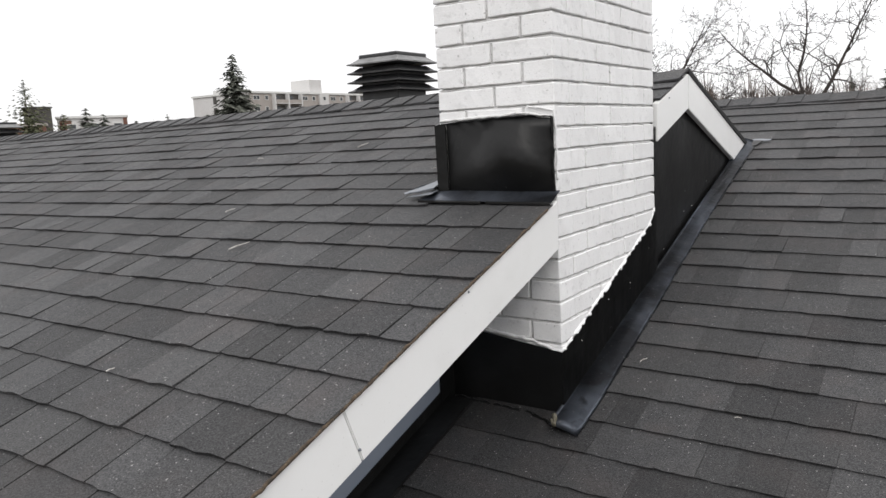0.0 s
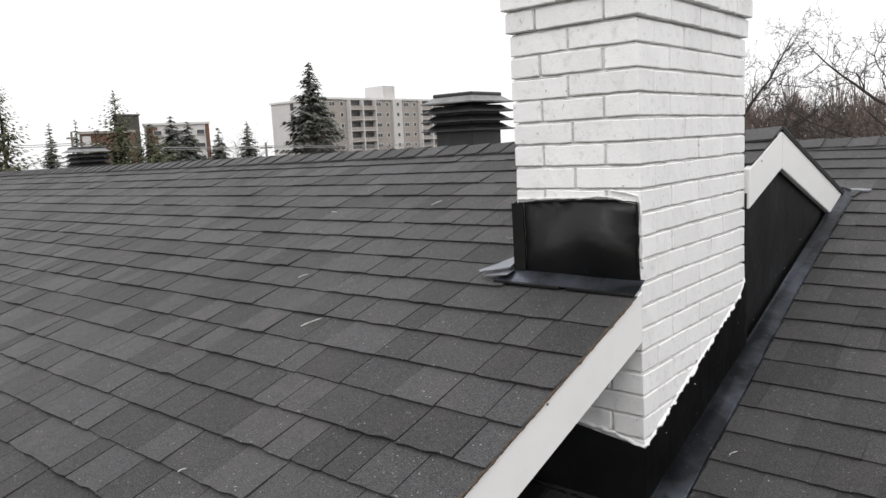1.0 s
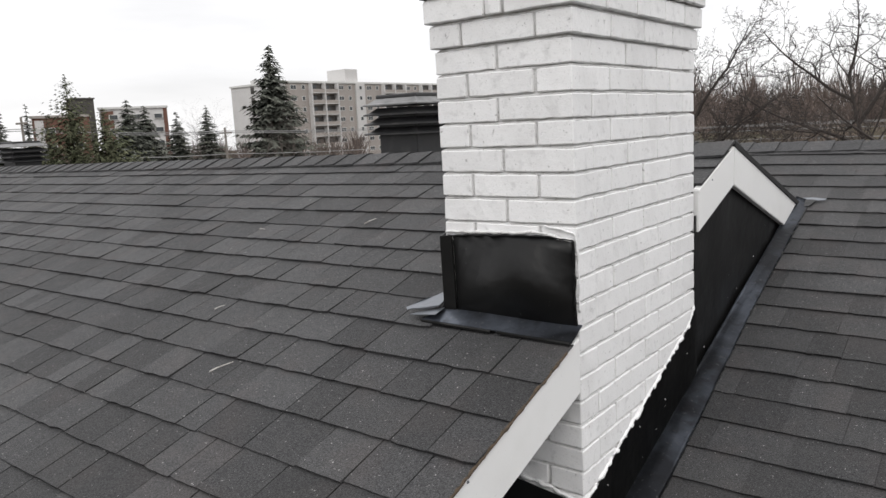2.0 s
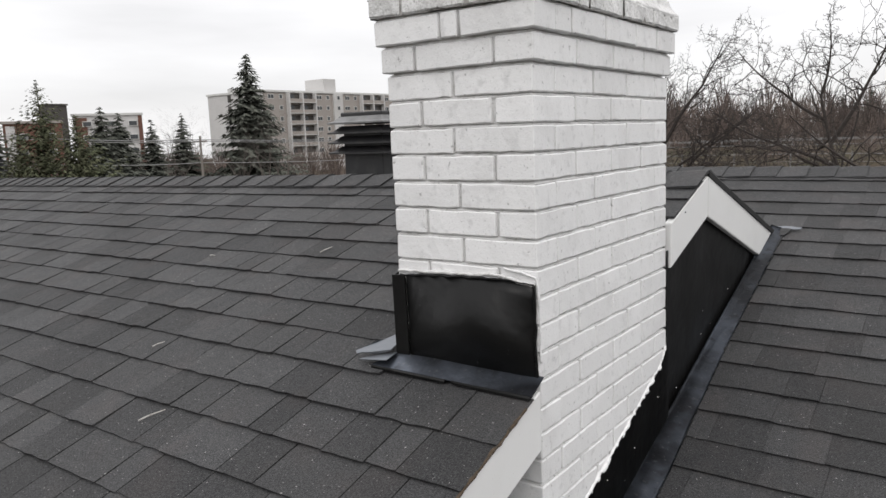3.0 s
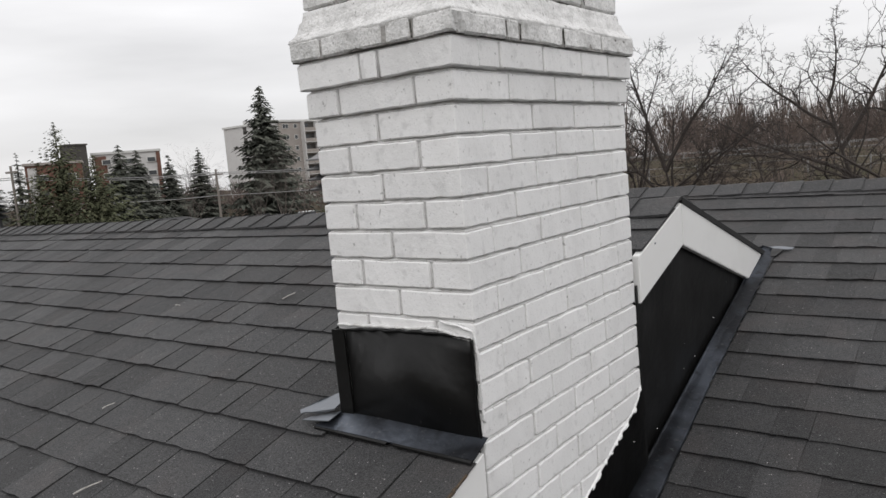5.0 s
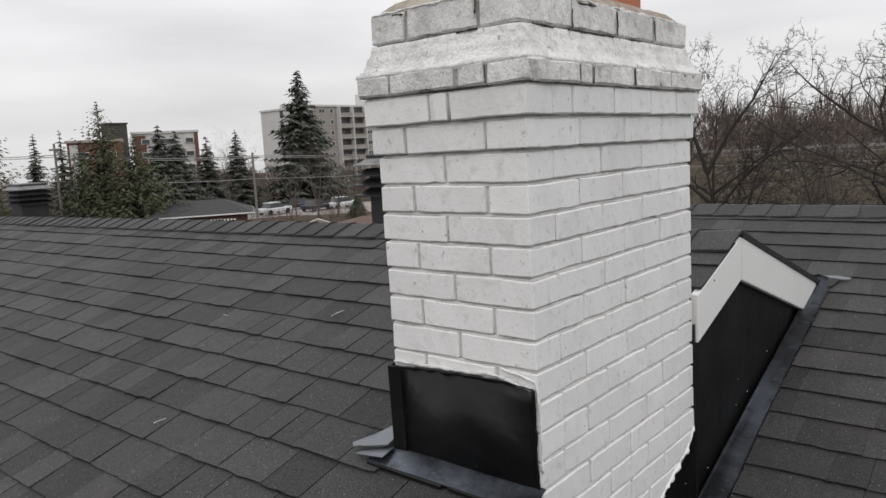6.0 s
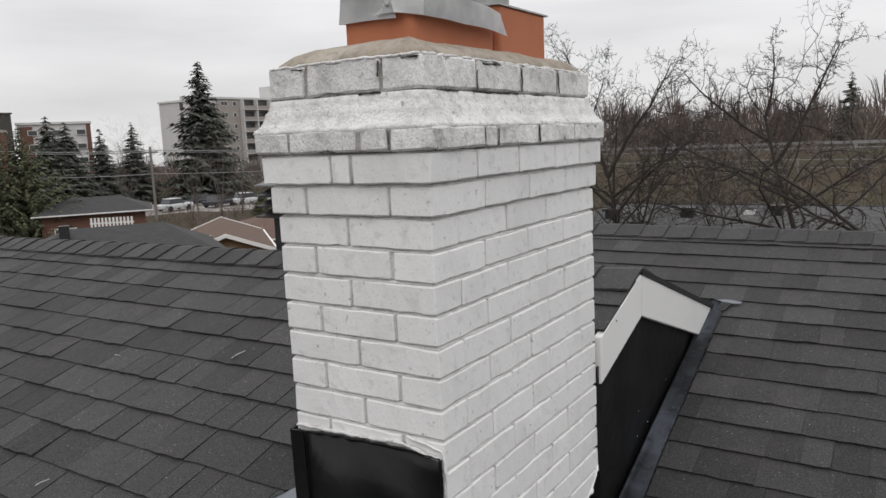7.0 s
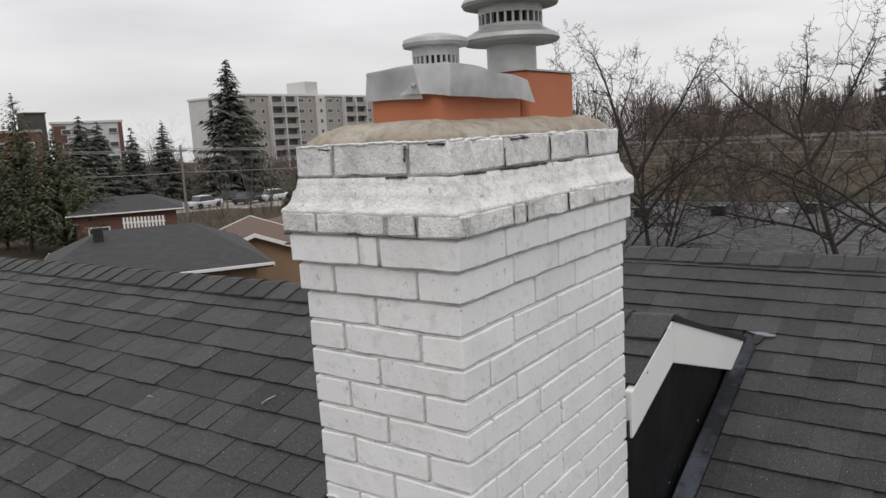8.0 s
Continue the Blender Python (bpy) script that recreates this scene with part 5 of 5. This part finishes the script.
def car(az, d, turn, paint, label):
    x, y = polar(az, d)
    ob = empty("car", label, "car", x, y, fall(x, y) + 0.15, group="parked cars")
    ob.rotation_euler = (0, 0, radians(turn))
    bm = bmesh.new()
    box(bm, -2.2, -0.85, 0.3, 2.2, 0.85, 0.85, bevel=0.12)
    part("body", bm, paint, ob)
    bm = bmesh.new()
    prism(bm, [(-1.5, -0.75, 0.85), (1.0, -0.75, 0.85), (0.45, -0.65, 1.42), (-1.1, -0.65, 1.42)], (0, 1.4, 0))
    part("cabin", bm, GLASS, ob)
    part("roof", boxed(-1.12, -0.66, 1.4, 0.48, 0.76, 1.47, bevel=0.02), paint, ob)
    wheel = lathe(bmesh.new(), [(0.32, -0.1), (0.33, 0.0), (0.32, 0.1)], 14)
    me = mesh_of(wheel, "wheel", TYRE)
    for px in (-1.4, 1.35):
        for py in (-0.82, 0.82):
            place("wheel", me, ob, px, py, 0.32, 90)


car(52.9, 93, 95, CAR_WHITE, "parked white car on the car park")
car(49.8, 95, 100, CAR_DARK, "parked dark car on the car park")
car(47.8, 97, 85, CAR_WHITE, "parked white car on the car park")
car(51.0, 100, 60, CAR_DARK, "parked dark car on the car park")
car(58.3, 90, 70, CAR_WHITE, "parked white car beside the hedge")
car(56.2, 92, 60, CAR_WHITE, "parked white car beside the hedge")


def pole(az, d, top_el, arm=True):
    x, y = polar(az, d)
    z, g = 1.05 + d * math.tan(radians(top_el - 0.7)), fall(x, y)
    ob = empty("utility_pole", "weathered wooden utility pole with crossarm", "utility pole", x, y, g, group="utility poles")
    part("shaft", lathe(bmesh.new(), [(0.13, -0.3), (0.09, z - g)], 8), WOOD, ob)
    if arm:
        part("crossarm", boxed(-0.9, -0.06, z - g - 0.55, 0.9, 0.06, z - g - 0.4), WOOD, ob)
    return Vector((x, y, z))


p1 = pole(54.2, 70, 0.85)
p2 = pole(67.3, 66, 2.1)
p3 = pole(37.5, 82, 0.6)
p4 = pole(82.7, 70, 2.6)


def wire(a, b, sag, r):
    pts = [(a.lerp(b, i / 14) - Vector((0, 0, sag * 4 * (i / 14) * (1 - i / 14))), r) for i in range(15)]
    v, f = branch_mesh([pts])
    me = bpy.data.meshes.new("overhead_wire")
    me.from_pydata(v, [], f)
    me.materials.append(WIRE)
    tagged(new("overhead_wire", me), "sagging overhead wire between the poles", "wire", "overhead wires")


for dz, r in ((-0.3, 0.035), (-0.45, 0.03), (-2.35, 0.03)):
    for a, b in ((p4, p2), (p2, p1), (p1, p3)):
        wire(a + Vector((0, 0, dz - (0.6 if a is p2 or a is p4 else 0))), b + Vector((0, 0, dz - (0.6 if b is p2 else 0))), 0.25, r)

fence = empty("porch", "white railing on the wooden porch of the bungalow", "porch", *polar(57.2, 46), GROUND + 0.75)
deck_box = boxed(-1.3, 0, -1.0, 1.3, 3.0, 0.0)
fence.rotation_euler = (0, 0, radians(40))
part("deck", deck_box, WOOD, fence)
picket = mesh_of(boxed(-0.05, -0.02, 0, 0.05, 0.02, 1.5), "picket", TRIM)
for i in range(12):
    place("picket", picket, fence, -1.1 + 0.2 * i, 0, 0)
for z in (0.35, 1.15):
    part("rail", boxed(-1.2, 0.02, z, 1.2, 0.06, z + 0.08), TRIM, fence)

# ---- shingles: tabs of uneven width, laid in courses from the eave up ----
EXPO = 0.1445                            # exposed length of a course along the slope
CT, ST = math.cos(radians(TILT)), math.sin(radians(TILT))
WIDTHS = (0.09, 0.11, 0.13, 0.15, 0.17, 0.195, 0.23)


def tab_verts(w, butt, skew, g=0.0022):
    """A wedge with a ragged butt edge: thick at the butt, thin where the next course covers it."""
    low, top = [], []
    for i in range(5):
        t = i / 4
        x = -w + g + (w - 2 * g) * t
        y = skew * (1 - t) + 0.0058 * noise.noise((x * 31 + butt * 900, w * 70, skew * 500))
        h = butt * (1 + 0.16 * noise.noise((x * 23, w * 50, butt * 700)))
        low.append((x, y + 0.002, 0.0))
        top.append((x + 0.0012 * noise.noise((w * 90, i, 3.3)), y, h))
    return low + top + [(-w + g, 0.172, 0.0), (-g, 0.172, 0.0), (-w + g, 0.172, 0.0015), (-g, 0.172, 0.0015)]


TAB_FACES = ((0, 1, 6, 5), (1, 2, 7, 6), (2, 3, 8, 7), (3, 4, 9, 8), (5, 6, 12), (6, 7, 12), (7, 13, 12), (7, 8, 13), (8, 9, 13),
             (0, 5, 12, 10), (4, 11, 13, 9), (10, 12, 13, 11), (0, 10, 11, 4, 3, 2, 1))
tab_store = {}
BUTT, SKEW = (0.009, 0.0065, 0.011), (0.0, 0.003, -0.0035)


def tab_mesh(w, style, g):
    if (w, style, g) not in tab_store:
        me = bpy.data.meshes.new("shingle")
        me.from_pydata(tab_verts(w, BUTT[style], SKEW[style], g), [], TAB_FACES)
        me.materials.append(SHINGLE)
        tab_store[(w, style, g)] = me
    return tab_store[(w, style, g)]


def lay(f, rows, starts, end, seed, far=False):
    """Every tab of one slope: (x of its right edge, y of its butt, width, style). Rows are numbered up the slope."""
    r = random.Random(seed)
    out = []
    for k in rows:
        y = f(k)
        x = starts(y)
        stop = end(y)
        x0 = x
        while x > stop:
            w = r.choice(WIDTHS)
            if x == x0:
                w = r.choice(WIDTHS[:5])
            out.append((x, y, w, r.choice((0, 0, 1, 2)), r.uniform(-0.0012, 0.0012), r.uniform(-0.25, 0.25)))
            x -= w
    return out


def lay_roof(roof, height, tabs, near, g, flip=False):
    """The nearest tabs become shingles of their own; the rest is joined into one mesh."""
    picked = sorted(tabs, key=near)[:300]
    chosen = set(picked)
    for x, y, w, style, jy, turn in picked:
        place("shingle", tab_mesh(w, style, g), roof, x, y + jy, height(y + jy), -TILT if flip else TILT, 0, turn)
    verts, faces = [], []
    sgn = -1 if flip else 1
    for tab in tabs:
        if tab in chosen:
            continue
        x, y, w, style, jy, turn = tab
        base = len(verts)
        for a, b, c in tab_verts(w, BUTT[style], SKEW[style], g):
            b += jy
            verts.append((x + a, y + sgn * (b * CT) - (c * ST), height(y) + b * ST + c * CT) if not flip else (x + a, y - b * CT + c * ST, height(y) + b * ST + c * CT))
        for q in TAB_FACES:
            faces.append([base + i for i in (q[::-1] if flip else q)])
    me = bpy.data.meshes.new("shingles")
    me.from_pydata(verts, [], faces)
    me.materials.append(SHINGLE_FAR)
    ob = new("shingles", me)
    ob.parent = roof
    tagged(ob, "dark grey asphalt shingles in courses", kind="stuff")


STEP = EXPO * CT
U0 = -0.066 + 0.003 - 21 * STEP          # a butt line runs just under the apron


def upper_start(y):
    return -WIDTH - 0.014 if -0.1 < y and y < DEPTH - 0.02 else 0.016


upper_tabs = [t for t in lay(lambda k: U0 + k * STEP, range(0, int((RIDGE_U - U0) / STEP) + 1), upper_start, lambda y: -13.8, 11) if t[1] < RIDGE_U - 0.1]
lay_roof(upper_roof, upper, upper_tabs, lambda t: math.hypot(t[0] - t[2] / 2 + 0.1, (t[1] + 0.55) * 1.2), 0.0017)
# top row under the ridge caps, and the far slope
back = lay(lambda k: 2 * RIDGE_U - (U0 + k * STEP), range(-8, int((RIDGE_U - U0) / STEP) + 1), lambda y: 0.016, lambda y: -13.8, 12)
back = [t for t in back if t[1] > RIDGE_U + 0.1 and t[1] < 5.25]

def lower_start(y):
    return 8.9


L0 = 0.017 - 26 * STEP
def lower_end(y):
    return lower_limit(y) + 0.03


def lower_limit(y):
    """Where the courses stop: at the wall, the base strip, or the end of the roof."""
    if y < -0.1:
        return WALL_X + 0.1
    return 0.082 - 0.03 * ease(y, 0.1, 1.6) if y < 2.24 else -1.49


lower_tabs = [t for t in lay(lambda k: L0 + k * STEP, range(0, int((RIDGE_L - L0) / STEP) + 1), lower_start, lower_end, 13) if t[1] < RIDGE_L - 0.1]


def trim_tabs(tabs):
    """Cut the last tab of each course to the base strip."""
    out = []
    for x, y, w, style, jy, turn in tabs:
        lim = lower_limit(y)
        if x - w < lim + 0.06:
            w = max(0.03, round(x - lim, 3))
        out.append((x, y, w, style, jy, turn))
    return out


lower_tabs = trim_tabs(lower_tabs)
lay_roof(lower_roof, lower, lower_tabs, lambda t: math.hypot(t[0] - 0.6, (t[1] - 0.5) * 0.6), 0.0002)
for roof, f, tabs, nm in ((upper_roof, upper, back, "far_shingles"), (lower_roof, lower, [(x, 2 * RIDGE_L - (L0 + k * STEP), 0.2, k % 3, 0.0, 0.0)
                          for k in range(10, int((RIDGE_L - L0) / STEP)) for x in np.arange(8.9 - 0.07 * (k % 3), -1.2, -0.2).round(3).tolist()], "far_shingles")):
    verts, faces = [], []
    for x, y, w, style, jy, turn in tabs:
        base = len(verts)
        for a, b, c in tab_verts(w, 0.008, 0.0):
            verts.append((x + a, y - b * CT + c * ST, f(y) + b * ST + c * CT))
        faces += [[base + i for i in q[::-1]] for q in TAB_FACES]
    me = bpy.data.meshes.new(nm)
    me.from_pydata(verts, [], faces)
    me.materials.append(SHINGLE_FAR)
    ob = new(nm, me)
    ob.parent = roof
    tagged(ob, "dark grey asphalt shingles in courses", kind="stuff")


def cap_mesh(seed):
    """A bent ridge cap: two leaves over the ridge, thick at the exposed end."""
    r = random.Random(seed)
    w, n = 0.145, 0.2
    verts = []
    for x, lift in ((0.0, 0.011), (-n, 0.002)):
        for s in (-1.0, -0.12, 0.12, 1.0):
            verts.append((x + r.uniform(-0.004, 0.004), s * w * CT, lift + 0.004 - abs(s) * w * ST + (0.005 if abs(s) < 0.5 else 0)))
        for s in (-1.0, -0.12, 0.12, 1.0):
            verts.append((x, s * w * CT, lift - 0.004 - abs(s) * w * ST))
    faces = [(0, 1, 9, 8), (1, 2, 10, 9), (2, 3, 11, 10), (4, 5, 1, 0), (5, 6, 2, 1), (6, 7, 3, 2), (8, 9, 13, 12), (9, 10, 14, 13), (10, 11, 15, 14),
             (12, 13, 5, 4), (13, 14, 6, 5), (14, 15, 7, 6), (0, 8, 12, 4), (3, 7, 15, 11)]
    me = bpy.data.meshes.new("ridge_cap")
    me.from_pydata(verts, [], faces)
    me.materials.append(SHINGLE)
    return me


caps = [cap_mesh(s) for s in range(4)]
for roof, x0, x1, y, z in ((upper_roof, 0.018, -13.9, RIDGE_U, upper(RIDGE_U)), (lower_roof, 8.95, -1.5, RIDGE_L, lower(RIDGE_L))):
    k = 0
    x = x0
    while x > x1 + 0.1:
        place("ridge_cap", caps[k * 7 % 4], roof, x, y + rng.uniform(-0.004, 0.004), z + 0.005, 0, 0, rng.uniform(-0.8, 0.8))
        x -= 0.144
        k += 1
# the higher wing has settled a little towards its far end
upper_roof.rotation_euler = (0, -SETTLE, 0)
# the rolled edge of the shingles along the rake behind the chimney, seen over the white boards
bm = bmesh.new()
prism(bm, [(0.004, RIDGE_U, upper(RIDGE_U) + 0.016), (0.004, 2.3, upper(2.3) + 0.016), (0.004, 2.3, upper(2.3) - 0.004), (0.004, RIDGE_U, upper(RIDGE_U) - 0.004)], (0.016, 0, 0))
part("drip_edge", bm, FELT, upper_roof)
bm = bmesh.new()
prism(bm, [(0.0, -2.98, upper(-2.98) + 0.001), (0.0, -0.07, upper(-0.07) + 0.001), (0.0, -0.07, upper(-0.07) - 0.003), (0.0, -2.98, upper(-2.98) - 0.003)], (0.014, 0, 0))
part("drip_edge", bm, material("brown_edge", (0.09, 0.065, 0.045), 0.8, spots=((60, 0.4, 0.7, (0.03, 0.03, 0.03), 0.8),)), upper_roof)
RAKE_MOSS = material("brown_moss", (0.075, 0.052, 0.034), 0.95, spots=((70, 0.45, 0.65, (0.022, 0.02, 0.017), 0.8), (160, 0.6, 0.7, (0.16, 0.13, 0.09), 0.6)), bump=((200, 0.003),))
bead("edge_moss", [(0.0145, y, upper(y) + 0.003) for y in (-2.9, -2.2, -1.5, -0.8, -0.4, -0.075)], 0.0042, RAKE_MOSS, upper_roof, "brown moss and rust along the roof edge", 71)
